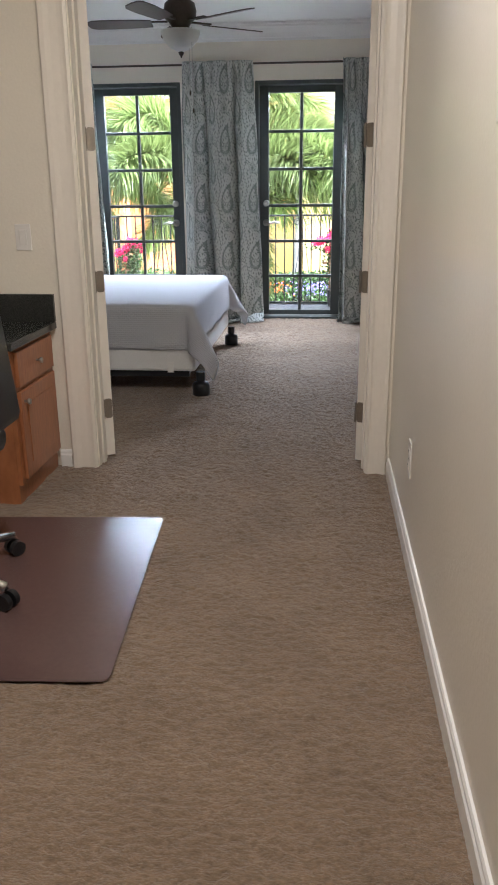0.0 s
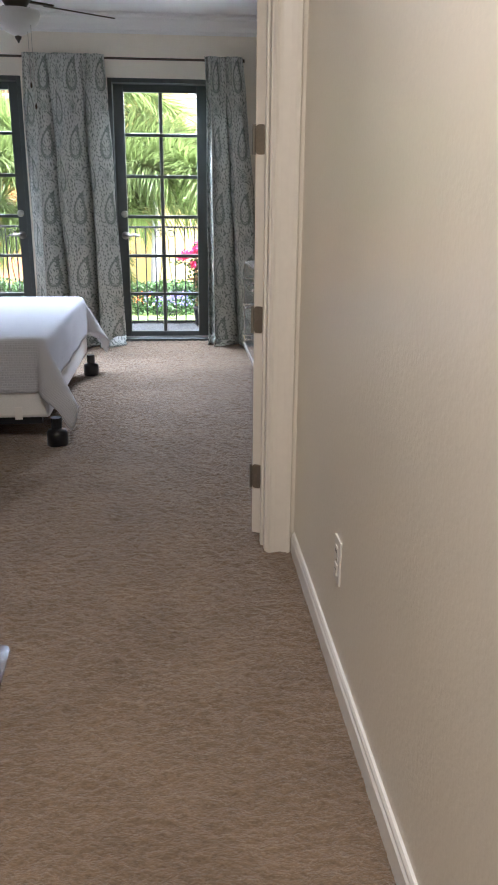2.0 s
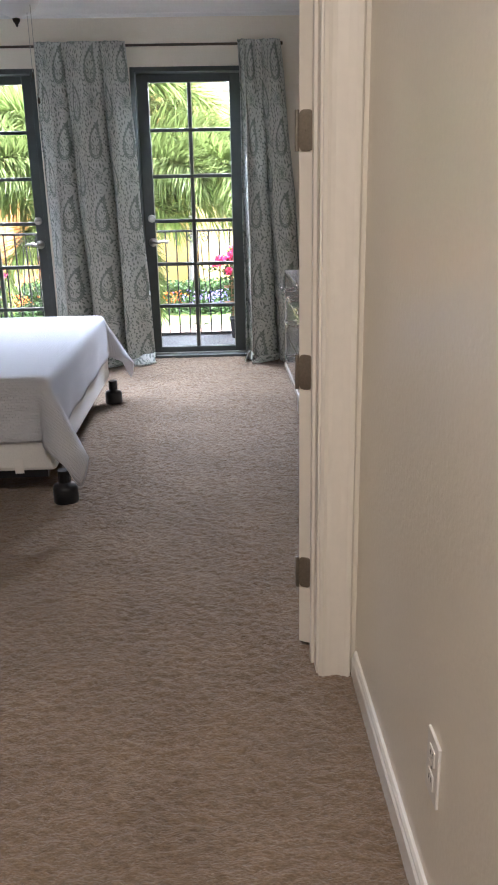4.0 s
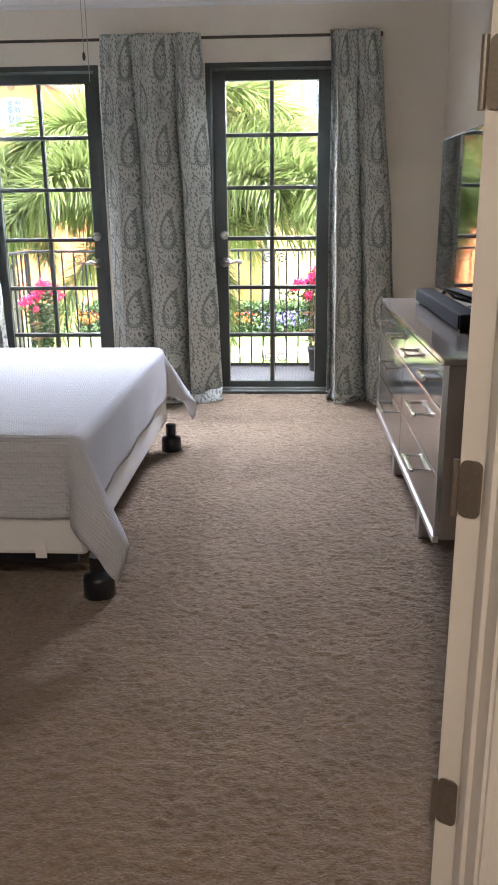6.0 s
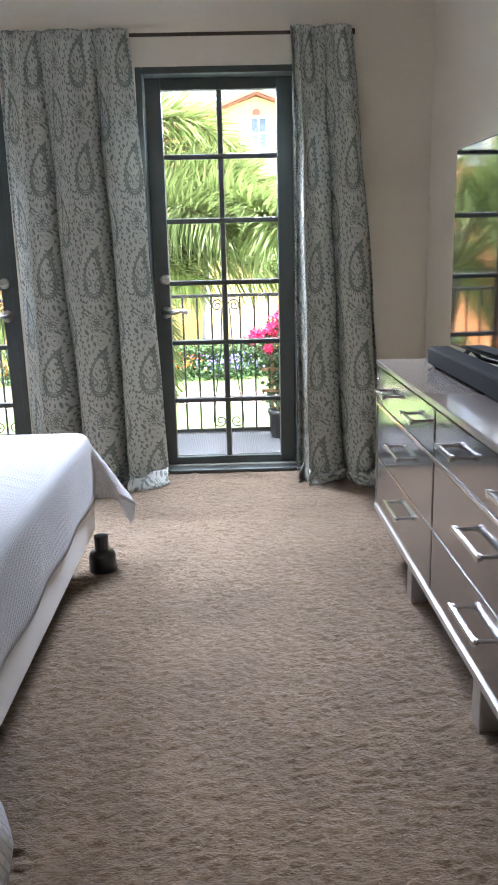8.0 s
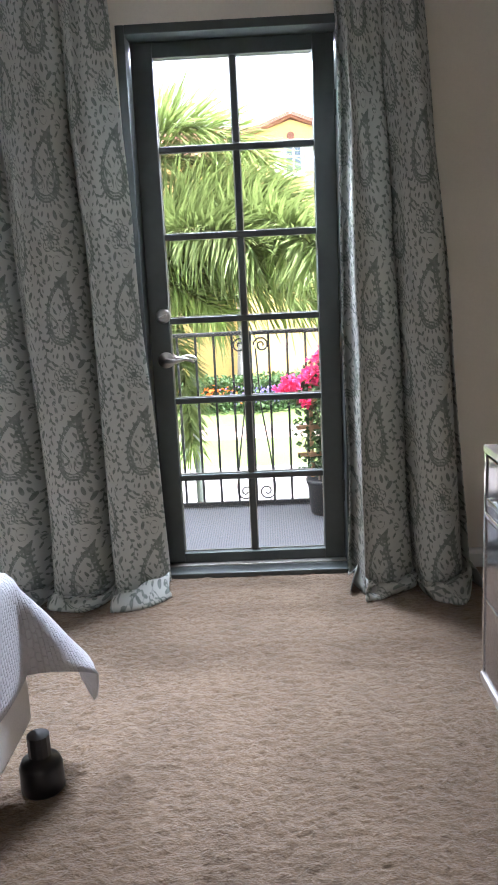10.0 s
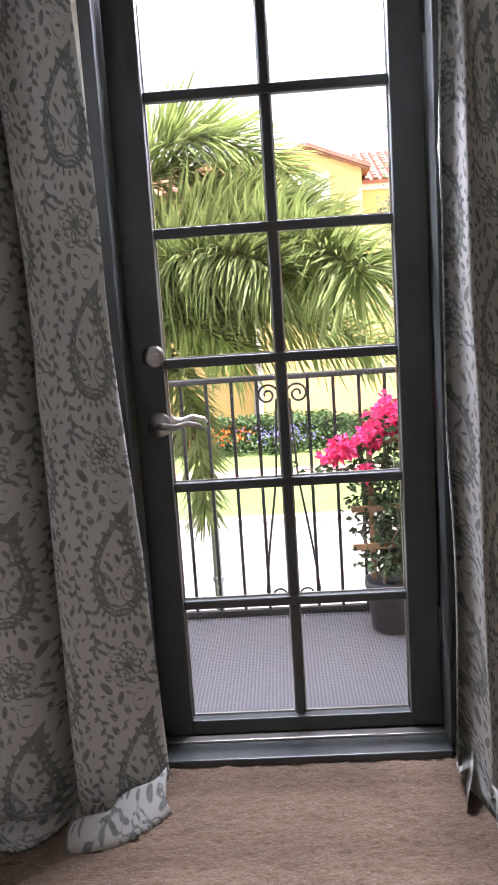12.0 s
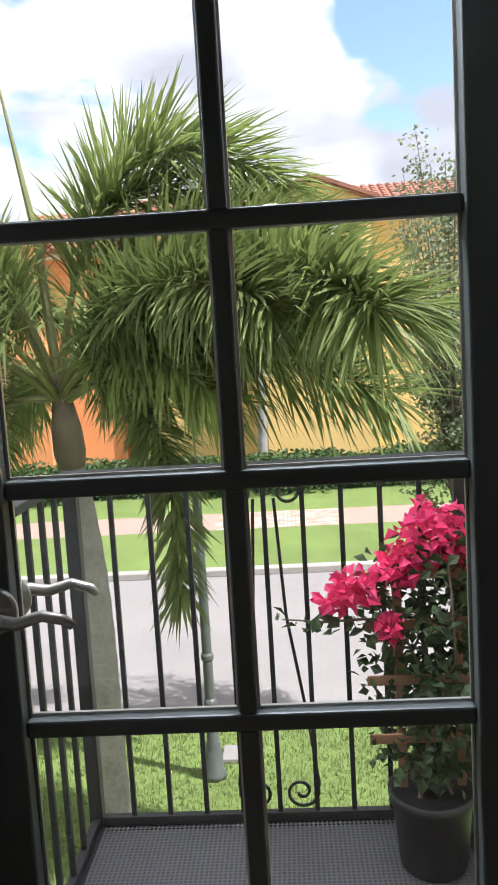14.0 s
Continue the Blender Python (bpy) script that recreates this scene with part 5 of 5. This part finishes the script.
structure("lawn_garden", box(-60, 60, 27.0, 60, GROUND + 0.001, LAWN), GRASS, "green garden lawn before the houses", "lawn")
walkway = structure("pavement", box(-60, 60, 25.1, 27.0, GROUND + 0.001, LAWN - 0.02), KERB, "brick-paved sidewalk across the street", "pavement")


def grass_blades():
    """Tufts of blades over the stretch of lawn seen from the balcony."""
    rng = random.Random(3)
    verts, faces = [], []
    for _ in range(26000):
        x, y = rng.uniform(-3.2, 2.6), rng.uniform(11.0, 15.5)
        a, h, w = rng.uniform(0, 6.28), rng.uniform(0.03, 0.075), rng.uniform(0.004, 0.008)
        lean = rng.uniform(0.0, 0.05)
        c, s = math.cos(a), math.sin(a)
        n = len(verts)
        verts += [(x - c * w, y - s * w, LAWN), (x + c * w, y + s * w, LAWN), (x - s * lean, y + c * lean, LAWN + h)]
        faces.append((n, n + 1, n + 2))
    me = bpy.data.meshes.new("grass")
    me.from_pydata(verts, [], faces)
    me.materials.append(BLADES)
    return tagged(new("grass", me), "short uneven green grass", "grass", "", "stuff")


grass_blades()
tagged(part("utility_lid", box(-0.90, -0.62, 14.48, 14.78, LAWN, LAWN + 0.05, bevel=0.01), ROAD), "square concrete utility lid in the lawn", "utility lid")
lamp_post = thing("street_lamp", (-0.95, 14.25, LAWN), "slim grey-green metal lamp post with fluted base", "street lamp")
POSTM = material("post_paint", (0.075, 0.085, 0.08), 0.45, grain=0.1, blotch=0.1)
part("base", lathe([(0.115, 0), (0.115, 0.05), (0.092, 0.08), (0.088, 0.28), (0.07, 0.31), (0.076, 0.34), (0.06, 0.37), (0.054, 0.72), (0.066, 0.75), (0.066, 0.78), (0.05, 0.82)], 20), POSTM, lamp_post, "", True)
part("pole", rod((0, 0, 0.8), (0, 0, 3.2), 0.05, 0.042, 16), POSTM, lamp_post)
part("collar", lathe([(0.05, 1.2), (0.062, 1.22), (0.062, 1.26), (0.05, 1.28)], 16), POSTM, lamp_post)


# ---- palms ----
def frond(palm, base, az, el, length, droop, seed, leaf=0.72, count=430, spin=1.0):
    rng = random.Random(seed)
    steps = 18
    pts, p = [], Vector(base)
    e = el
    for k in range(steps + 1):
        pts.append(p.copy())
        d = Vector((math.sin(az) * math.cos(e), math.cos(az) * math.cos(e), math.sin(e)))
        p = p + d * (length / steps)
        e -= droop / steps * (0.4 + 1.5 * k / steps)
        e = max(e, -1.45)
    fr = part("frond", tube(pts, [0.032 * (1 - 0.93 * k / steps) + 0.002 for k in range(steps + 1)], 6), RACHIS, palm, "", True)
    verts, faces = [], []
    for _ in range(count):
        f = 0.12 + 0.88 * rng.random() ** 0.9
        i = min(steps - 1, int(f * steps))
        c = pts[i].lerp(pts[i + 1], f * steps - i)
        d = (pts[i + 1] - pts[i]).normalized()
        side = d.cross(Vector((0, 0, 1)))
        side = side.normalized() if side.length > 0.05 else Vector((1, 0, 0))
        up = side.cross(d)
        w = rng.choice((-1, 1))
        roll = rng.uniform(-1.1, 1.5) * spin
        out = side * w * math.cos(roll) + up * math.sin(roll)
        fwd = 0.45 + 0.75 * f
        dirn = (out + d * fwd).normalized()
        ln = leaf * (0.35 + 0.65 * math.sin(math.pi * min(1, 0.18 + 0.72 * f))) * rng.uniform(0.75, 1.15)
        wid = rng.uniform(0.007, 0.0125)
        across = dirn.cross(Vector((rng.uniform(-0.4, 0.4), rng.uniform(-0.4, 0.4), 1))).normalized() * wid
        sag = Vector((0, 0, -1))
        a = c
        b = c + dirn * ln * 0.5 + sag * ln * 0.03
        t = c + dirn * ln * 0.92 + sag * ln * rng.uniform(0.02, 0.27)
        n = len(verts)
        verts += [tuple(a - across * 0.5), tuple(a + across * 0.5), tuple(b + across), tuple(b - across), tuple(t)]
        faces += [(n, n + 1, n + 2, n + 3), (n + 3, n + 2, n + 4)]
    me = bpy.data.meshes.new("leaflets")
    me.from_pydata(verts, [], faces)
    me.materials.append(FROND)
    ob = new("leaflets", me)
    ob.parent = fr
    return fr


def palm_tree(label, root, crown, fronds, seed, radius=0.14):
    palm = thing("palm_tree", (0, 0, 0), label, "palm tree", "palms before the house")
    root, crown = Vector(root), Vector(crown)
    axis = crown - root
    pts, rad = [], []
    for k in range(25):
        f = k / 24
        bend = Vector((0.12 * math.sin(f * 3.1), 0.05 * math.sin(f * 2), 0))
        pts.append(root + axis * f * 0.80 + bend * f)
        rad.append(radius * (1.18 - 0.42 * f) + (0.006 if k % 2 else 0.0) + (0.05 if k == 0 else 0))
    part("trunk", tube(pts, rad, 16), TRUNK, palm, "grey ringed trunk", True)
    neck = pts[-1]
    shaft = [neck.lerp(crown, f) for f in (0, 0.15, 0.4, 0.7, 1.0)]
    part("crownshaft", tube(shaft, [radius * 0.82, radius * 0.98, radius * 0.92, radius * 0.62, radius * 0.35], 14), SHAFT, palm, "brown-green crownshaft", True)
    for k, (az, el, ln, dr) in enumerate(fronds):
        frond(palm, neck.lerp(crown, 0.55 + 0.06 * (k % 6)), math.radians(az), math.radians(el), ln, dr, seed * 100 + k, leaf=1.0 if el > 64 else 0.74, count=1250 if el > 64 else 760)
    tip = crown + Vector((-0.28, 0.0, 2.3))
    part("spear_leaf", tube([crown - Vector((0, 0, 0.1)), crown.lerp(tip, 0.5) + Vector((0.05, 0, 0)), tip], [0.048, 0.034, 0.010], 8), RACHIS, palm, "unopened pale spear leaf")
    return palm


def plume(palm, crown, reach, tip, leaf, count, seed):
    """A foxtail frond: a rachis bent from the crown over reach to its tip, with limp leaflets all round it."""
    rs = np.random.RandomState(seed)
    p0, p1, p2 = (np.array(p, dtype=float) for p in (crown, reach, tip))
    bez = lambda f: (1 - f) ** 2 * p0 + 2 * f * (1 - f) * p1 + f * f * p2
    pts = [tuple(bez(k / 20)) for k in range(21)]
    fr = part("frond", tube(pts, [0.034 * (1 - 0.93 * k / 20) + 0.002 for k in range(21)], 6), RACHIS, palm, "", True)
    f = (0.22 + 0.78 * rs.rand(count) ** 0.85)[:, None]
    base = (1 - f) ** 2 * p0 + 2 * f * (1 - f) * p1 + f * f * p2
    d = 2 * (1 - f) * (p1 - p0) + 2 * f * (p2 - p1)
    d /= np.linalg.norm(d, axis=1, keepdims=True)
    out = rs.normal(size=(count, 3)) + np.array([0, 0, 0.25])
    out -= d * (out * d).sum(1, keepdims=True)
    out /= np.linalg.norm(out, axis=1, keepdims=True)
    aim = out + d * (0.30 + 0.65 * f + 0.5 * rs.rand(count, 1))
    aim /= np.linalg.norm(aim, axis=1, keepdims=True)
    ln = leaf * (0.45 + 0.55 * np.sin(math.pi * np.minimum(1, 0.2 + 0.68 * f))) * rs.uniform(0.75, 1.12, (count, 1))
    wid = rs.uniform(0.008, 0.0145, (count, 1))
    side = np.cross(aim, rs.uniform(-0.5, 0.5, (count, 3)) + np.array([0, 0, 1.0]))
    side = side / np.maximum(1e-6, np.linalg.norm(side, axis=1, keepdims=True)) * wid
    sag = rs.uniform(0.0, 0.30, (count, 1)) + 0.16 * rs.rand(count, 1) ** 3
    rows = []
    for g, k in ((0.0, 0.45), (0.3, 1.0), (0.65, 0.85)):
        c = base + aim * ln * g + np.array([0, 0, -1.0]) * ln * sag * g * g
        rows += [c - side * k, c + side * k]
    rows.append(base + aim * ln + np.array([0, 0, -1.0]) * ln * sag)
    verts = np.stack(rows, 1).reshape(-1, 3)
    faces = []
    for n in range(0, count * 7, 7):
        faces += [(n, n + 1, n + 3, n + 2), (n + 2, n + 3, n + 5, n + 4), (n + 4, n + 5, n + 6)]
    me = bpy.data.meshes.new("leaflets")
    me.from_pydata(verts.tolist(), [], faces)
    me.materials.append(FROND)
    new("leaflets", me).parent = fr
    return fr


# the great palm: each frond as the point it bends over, its tip, leaflet length and count
GREAT_FRONDS = [
    ((-1.50, 13.2, 3.75), (0.05, 12.8, 2.45), 0.78, 760),
    ((-1.65, 13.3, 3.10), (-0.45, 12.9, 2.40), 0.74, 420),
    ((-1.10, 12.9, 2.55), (0.30, 12.3, 2.00), 0.75, 800),
    ((-0.25, 13.0, 2.35), (0.42, 10.9, 1.50), 0.80, 1200),
    ((-0.95, 12.3, 2.20), (-0.10, 11.2, 1.55), 0.70, 800),
    ((-0.70, 12.9, 2.05), (1.00, 12.4, 1.50), 0.75, 800),
    ((-0.75, 12.9, 1.60), (0.62, 11.9, 1.00), 0.70, 700),
    ((-1.35, 12.8, 1.70), (-0.45, 12.1, 1.00), 0.60, 520),
    ((-0.85, 12.7, 1.55), (-0.74, 11.55, -0.12), 0.42, 620),
    ((-1.30, 13.8, 2.2), (0.50, 14.1, 1.3), 0.70, 650),
    ((-2.75, 13.4, 3.2), (-3.45, 13.1, 2.2), 0.75, 700),
    ((-2.4, 13.2, 2.9), (-3.0, 12.5, 2.3), 0.70, 560),
    ((-2.9, 12.8, 2.2), (-3.5, 11.9, 1.1), 0.70, 700),
    ((-2.4, 12.5, 2.3), (-2.8, 11.3, 1.6), 0.66, 640),
    ((-2.9, 13.3, 1.2), (-3.2, 12.9, -0.3), 0.46, 420),
    ((-2.6, 14.5, 2.6), (-3.6, 15.1, 1.3), 0.70, 560),
    ((-1.5, 14.7, 2.6), (-0.6, 15.3, 1.5), 0.70, 640),
    ((-1.9, 14.9, 2.2), (-2.0, 15.8, 0.8), 0.66, 480),
    ((-2.4, 14.5, 1.6), (-3.2, 15.1, 0.3), 0.66, 460),
]
great = palm_tree("tall foxtail palm with grey trunk and drooping green plumes", (-1.80, 13.55, LAWN), (-1.95, 13.5, 1.25), [], 1)
for k, (over_at, tip, leaf_len, number) in enumerate(GREAT_FRONDS):
    plume(great, (-1.95, 13.5, 0.98 + 0.02 * (k % 6)), over_at, tip, leaf_len, number, 40 + k)
more = [(i * 360 / 13 + 9 * (i % 3), 30 + 14 * (i % 4), 2.6 + 0.12 * (i % 3), 1.9 + 0.2 * (i % 2)) for i in range(13)]
palm_tree("foxtail palm with full green plumes beside the street", (-4.5, 14.4, LAWN), (-4.4, 14.4, 1.35), more, 2)


far_crown = [(i * 360 / 9 + 11 * (i % 2), 38 + 12 * (i % 3), 1.7, 1.7) for i in range(9)]
palm_tree("slender grey-trunked palm before the yellow house", (-0.95, 31.9, LAWN), (-0.9, 31.9, 2.9), far_crown, 3, 0.15)


def small_tree(name, label, at, height, spread, seed, mat, leaf, twigs=46, per=46):
    rng = random.Random(seed)
    tr = thing(name, at, label, "tree")
    trunk = [Vector((0, 0, 0)), Vector((0.06, 0.02, height * 0.25)), Vector((-0.04, 0.03, height * 0.5))]
    part("trunk", tube(trunk, [0.11, 0.085, 0.06], 8), BARK, tr)
    spots = []
    for _ in range(twigs):
        a = rng.uniform(0, 6.28)
        start = trunk[1].lerp(trunk[2], rng.random())
        reach = spread * rng.uniform(0.4, 1.0)
        end = Vector((reach * math.cos(a), reach * math.sin(a), height * rng.uniform(0.45, 1.0) - 0.35 * reach))
        mid = start.lerp(end, 0.5) + Vector((0, 0, 0.2))
        part("limb", tube([start, mid, end], [0.016, 0.009, 0.003], 5), BARK, tr)
        for k in range(per):
            f = rng.uniform(0.3, 1.0)
            c = (start.lerp(mid, f * 2) if f < 0.5 else mid.lerp(end, f * 2 - 1))
            spots.append(c + Vector((rng.gauss(0, 0.075), rng.gauss(0, 0.075), rng.gauss(0, 0.075))))
    leaf_cloud("crown", spots, leaf, mat, tr, seed + 1, 0.1)
    return tr


small_tree("olive_tree", "loose grey-green small-leaved tree by the verge", (1.65, 14.9, LAWN), 6.5, 0.75, 8, OLIVE, 0.046, 44, 330)


def hedge(x0, x1, y0, y1, h, seed, n, mat, label):
    rng = random.Random(seed)
    core = thing("hedge", (0, 0, 0), label, "hedge")
    # one solid block, darker than the leaves, stands for the inner twigs
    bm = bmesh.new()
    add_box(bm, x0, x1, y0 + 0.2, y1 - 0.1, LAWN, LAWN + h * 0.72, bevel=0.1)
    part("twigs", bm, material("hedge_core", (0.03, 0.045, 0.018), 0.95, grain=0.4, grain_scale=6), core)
    spots = []
    for _ in range(n):
        x = rng.uniform(x0, x1)
        top = h * (0.85 + 0.22 * noise.noise((x * 0.7, seed, 0)) + 0.1 * noise.noise((x * 2.3, seed, 4)))
        if rng.random() < 0.55:
            spots.append(Vector((x, rng.uniform(y0, y0 + 0.3), LAWN + rng.uniform(0, top))))
        else:
            spots.append(Vector((x, rng.uniform(y0, y1), LAWN + top * rng.uniform(0.8, 1.02))))
    leaf_cloud("foliage", spots, 0.15, mat, core, seed + 1, 0.15)
    return core


hedge(-9.0, 9.0, 29.7, 31.2, 1.2, 4, 9000, HEDGE, "clipped dense green hedge before the yellow house")
rng = random.Random(12)
for x, col, nm, lb in ((-2.2, ORANGE_FLOWER, "flower_bed", "bed of bright orange flowers before the hedge"), (-0.2, PURPLE_FLOWER, "flower_bed", "bed of pale purple flowers before the hedge"), (-7.5, ORANGE_FLOWER, "flower_bed", "bed of bright orange flowers before the hedge")):
    bed_of = thing(nm, (x, 29.4, LAWN), lb, "flowers")
    leaf_cloud("leaves", [Vector((rng.gauss(0, 0.6), rng.gauss(0, 0.2), rng.uniform(0, 0.6))) for _ in range(420)], 0.13, HEDGE, bed_of, 3)
    leaf_cloud("flowers", [Vector((rng.gauss(0, 0.5), rng.gauss(-0.1, 0.2), rng.uniform(0.35, 0.85))) for _ in range(170)], 0.10, col, bed_of, 5)


# ---- houses across the street ----
def tile_roof(house, corners):
    """A sloped plane covered with rows of half-round clay tiles; corners: eave left, eave right, ridge right, ridge left."""
    a, b, c, d = (Vector(p) for p in corners)
    up = ((d - a) + (c - b)) / 2
    n = (b - a).cross(up).normalized()
    bm = bmesh.new()
    vs = [bm.verts.new(p) for p in (a, b, c, d)]
    ws = [bm.verts.new(p - n * 0.12) for p in (a, b, c, d)]
    bm.faces.new(vs)
    bm.faces.new(list(reversed(ws)))
    for i in range(4):
        bm.faces.new((vs[i], ws[i], ws[(i + 1) % 4], vs[(i + 1) % 4]))
    bmesh.ops.recalc_face_normals(bm, faces=bm.faces)
    roof = part("roof", bm, TILE, house, "red-brown clay tile roof")
    count = max(3, int((b - a).length / 0.30))
    verts, faces = [], []
    for k in range(count):
        f0 = (k + 0.5) / count
        e0, e1 = a.lerp(b, f0), d.lerp(c, f0)
        seg = max(3, int((e1 - e0).length / 0.4))
        s = (b - a).normalized() * 0.105
        for j in range(seg):
            p, q = e0.lerp(e1, j / seg), e0.lerp(e1, (j + 1.06) / seg)
            m = len(verts)
            for pt, lift in ((p, 0.03), (q, 0.0)):
                verts += [tuple(pt - s + n * lift), tuple(pt - s * 0.5 + n * (0.06 + lift)), tuple(pt + s * 0.5 + n * (0.06 + lift)), tuple(pt + s + n * lift)]
            faces += [(m, m + 1, m + 5, m + 4), (m + 1, m + 2, m + 6, m + 5), (m + 2, m + 3, m + 7, m + 6), (m, m + 1, m + 2, m + 3)]
    me = bpy.data.meshes.new("roof_tiles")
    me.from_pydata(verts, [], faces)
    me.materials.append(TILE)
    ob = tagged(new("roof_tiles", me), kind="stuff")
    ob.parent = roof
    return roof


def house_window(house, x, z, w, h, y, shutters=False):
    win = part("window", box(x - w / 2 - 0.1, x + w / 2 + 0.1, y - 0.06, y, z - h / 2 - 0.1, z + h / 2 + 0.1, bevel=0.02), WHITE, house, "white framed window")
    for sx in (-1, 1):
        for sz in (-1, 1):
            part("pane", box(x + (0.03 if sx > 0 else -w / 2), x + (w / 2 if sx > 0 else -0.03), y - 0.075, y - 0.06, z + (0.03 if sz > 0 else -h / 2), z + (h / 2 if sz > 0 else -0.03)), HOUSEGLASS, win, "dark reflecting pane")
    part("sill", box(x - w / 2 - 0.16, x + w / 2 + 0.16, y - 0.14, y, z - h / 2 - 0.2, z - h / 2 - 0.1), WHITE, win)


def gabled_house(label, stucco, gx, half, apex, eave, yf, x0, x1, depth):
    h = thing("house", (0, 0, 0), label, "house", "houses across the street")
    # wing with its gable to the street
    bm = bmesh.new()
    prof = [(gx - half, LAWN), (gx + half, LAWN), (gx + half, eave), (gx, apex - 0.12), (gx - half, eave)]
    f0 = [bm.verts.new((x, yf, z)) for x, z in prof]
    f1 = [bm.verts.new((x, yf + depth, z)) for x, z in prof]
    bm.faces.new(f0)
    bm.faces.new(list(reversed(f1)))
    for i in range(5):
        bm.faces.new((f0[i], f1[i], f1[(i + 1) % 5], f0[(i + 1) % 5]))
    bmesh.ops.recalc_face_normals(bm, faces=bm.faces)
    part("wall", bm, stucco, h)
    yb = yf + 1.2
    part("wall", box(x0, x1, yb, yf + depth, LAWN, eave - 0.35), stucco, h)
    o = 0.28
    slope = (apex - eave) / half
    for s in (-1, 1):
        e = gx + s * (half + o)
        ez = eave - slope * o
        cs = [(e, yf - o, ez), (e, yf + depth, ez), (gx, yf + depth, apex), (gx, yf - o, apex)]
        tile_roof(h, cs if s < 0 else [cs[1], cs[0], cs[3], cs[2]])
    ridge_y, ridge_z = yb + 3.4, apex + 0.55
    for a, b in ((x0 - o, gx - half * 0.4), (gx + half * 0.4, x1 + o)):
        tile_roof(h, [(a, yb - 0.4, eave - 0.35), (b, yb - 0.4, eave - 0.35), (b, ridge_y, ridge_z), (a, ridge_y, ridge_z)])
    part("cornice", box(gx + half + 0.01, x1, yb - 0.12, yb - 0.001, eave - 0.62, eave - 0.36, bevel=0.03), WHITE, h)
    house_window(h, gx + 0.08, eave - 0.62, 0.50, 0.95, yf)
    for e in (-1, 1):
        part("shutter", box(gx + 0.08 + e * 0.54 - 0.15, gx + 0.08 + e * 0.54 + 0.15, yf - 0.05, yf - 0.002, eave - 1.12, eave - 0.12, bevel=0.01), WHITE, h, "white louvred shutter")
    part("medallion", lathe([(0.14, 0), (0.13, 0.05), (0.05, 0.06)], 16), TILE, h, "clay gable ornament").matrix_basis = pose(gx, yf, apex - 0.65, 90)
    for x in (gx + half + 4.2, gx - half - 4.6):
        if x0 + 0.7 < x < x1 - 0.7:
            house_window(h, x, eave - 1.75, 1.0, 1.4, yb)
            house_window(h, x, LAWN + 1.6, 1.2, 1.4, yb)
    return h


gabled_house("yellow stucco house with red clay tile roof", STUCCO_Y, 1.1, 1.85, 6.8, 6.08, 33.0, -5.2, 10.5, 9.0)
gabled_house("orange stucco house with red clay tile roof", STUCCO_O, -10.5, 2.2, 6.6, 5.6, 33.5, -16.5, -5.9, 9.0)
gabled_house("yellow stucco house with red clay tile roof", STUCCO_Y, 17.0, 2.2, 6.9, 5.9, 34.0, 11.5, 24.0, 9.0)

# paving bricks of the sidewalk, the nearest ones singly
base = box(-0.095, 0.095, -0.045, 0.045, 0, 0.024)
paver_mesh = bpy.data.meshes.new("paver")
base.to_mesh(paver_mesh)
base.free()
paver_mesh.materials.append(PAVER)
verts, faces = [], []
for r in range(19):
    for k in range(-40, 41):
        x, y = k * 0.2 + (0.1 if r % 2 else 0), 25.15 + r * 0.1
        if abs(x + 0.3) < 1.6:
            shared("paver", paver_mesh, walkway, pose(x, y, LAWN - 0.02))
        else:
            n = len(verts)
            verts += [(x - 0.095, y - 0.045, LAWN + 0.003), (x + 0.095, y - 0.045, LAWN + 0.003), (x + 0.095, y + 0.045, LAWN + 0.003), (x - 0.095, y + 0.045, LAWN + 0.003)]
            faces.append((n, n + 1, n + 2, n + 3))
me = bpy.data.meshes.new("paver_field")
me.from_pydata(verts, [], faces)
me.materials.append(PAVER)
field = tagged(new("paver_field", me), kind="stuff")
field.parent = walkway
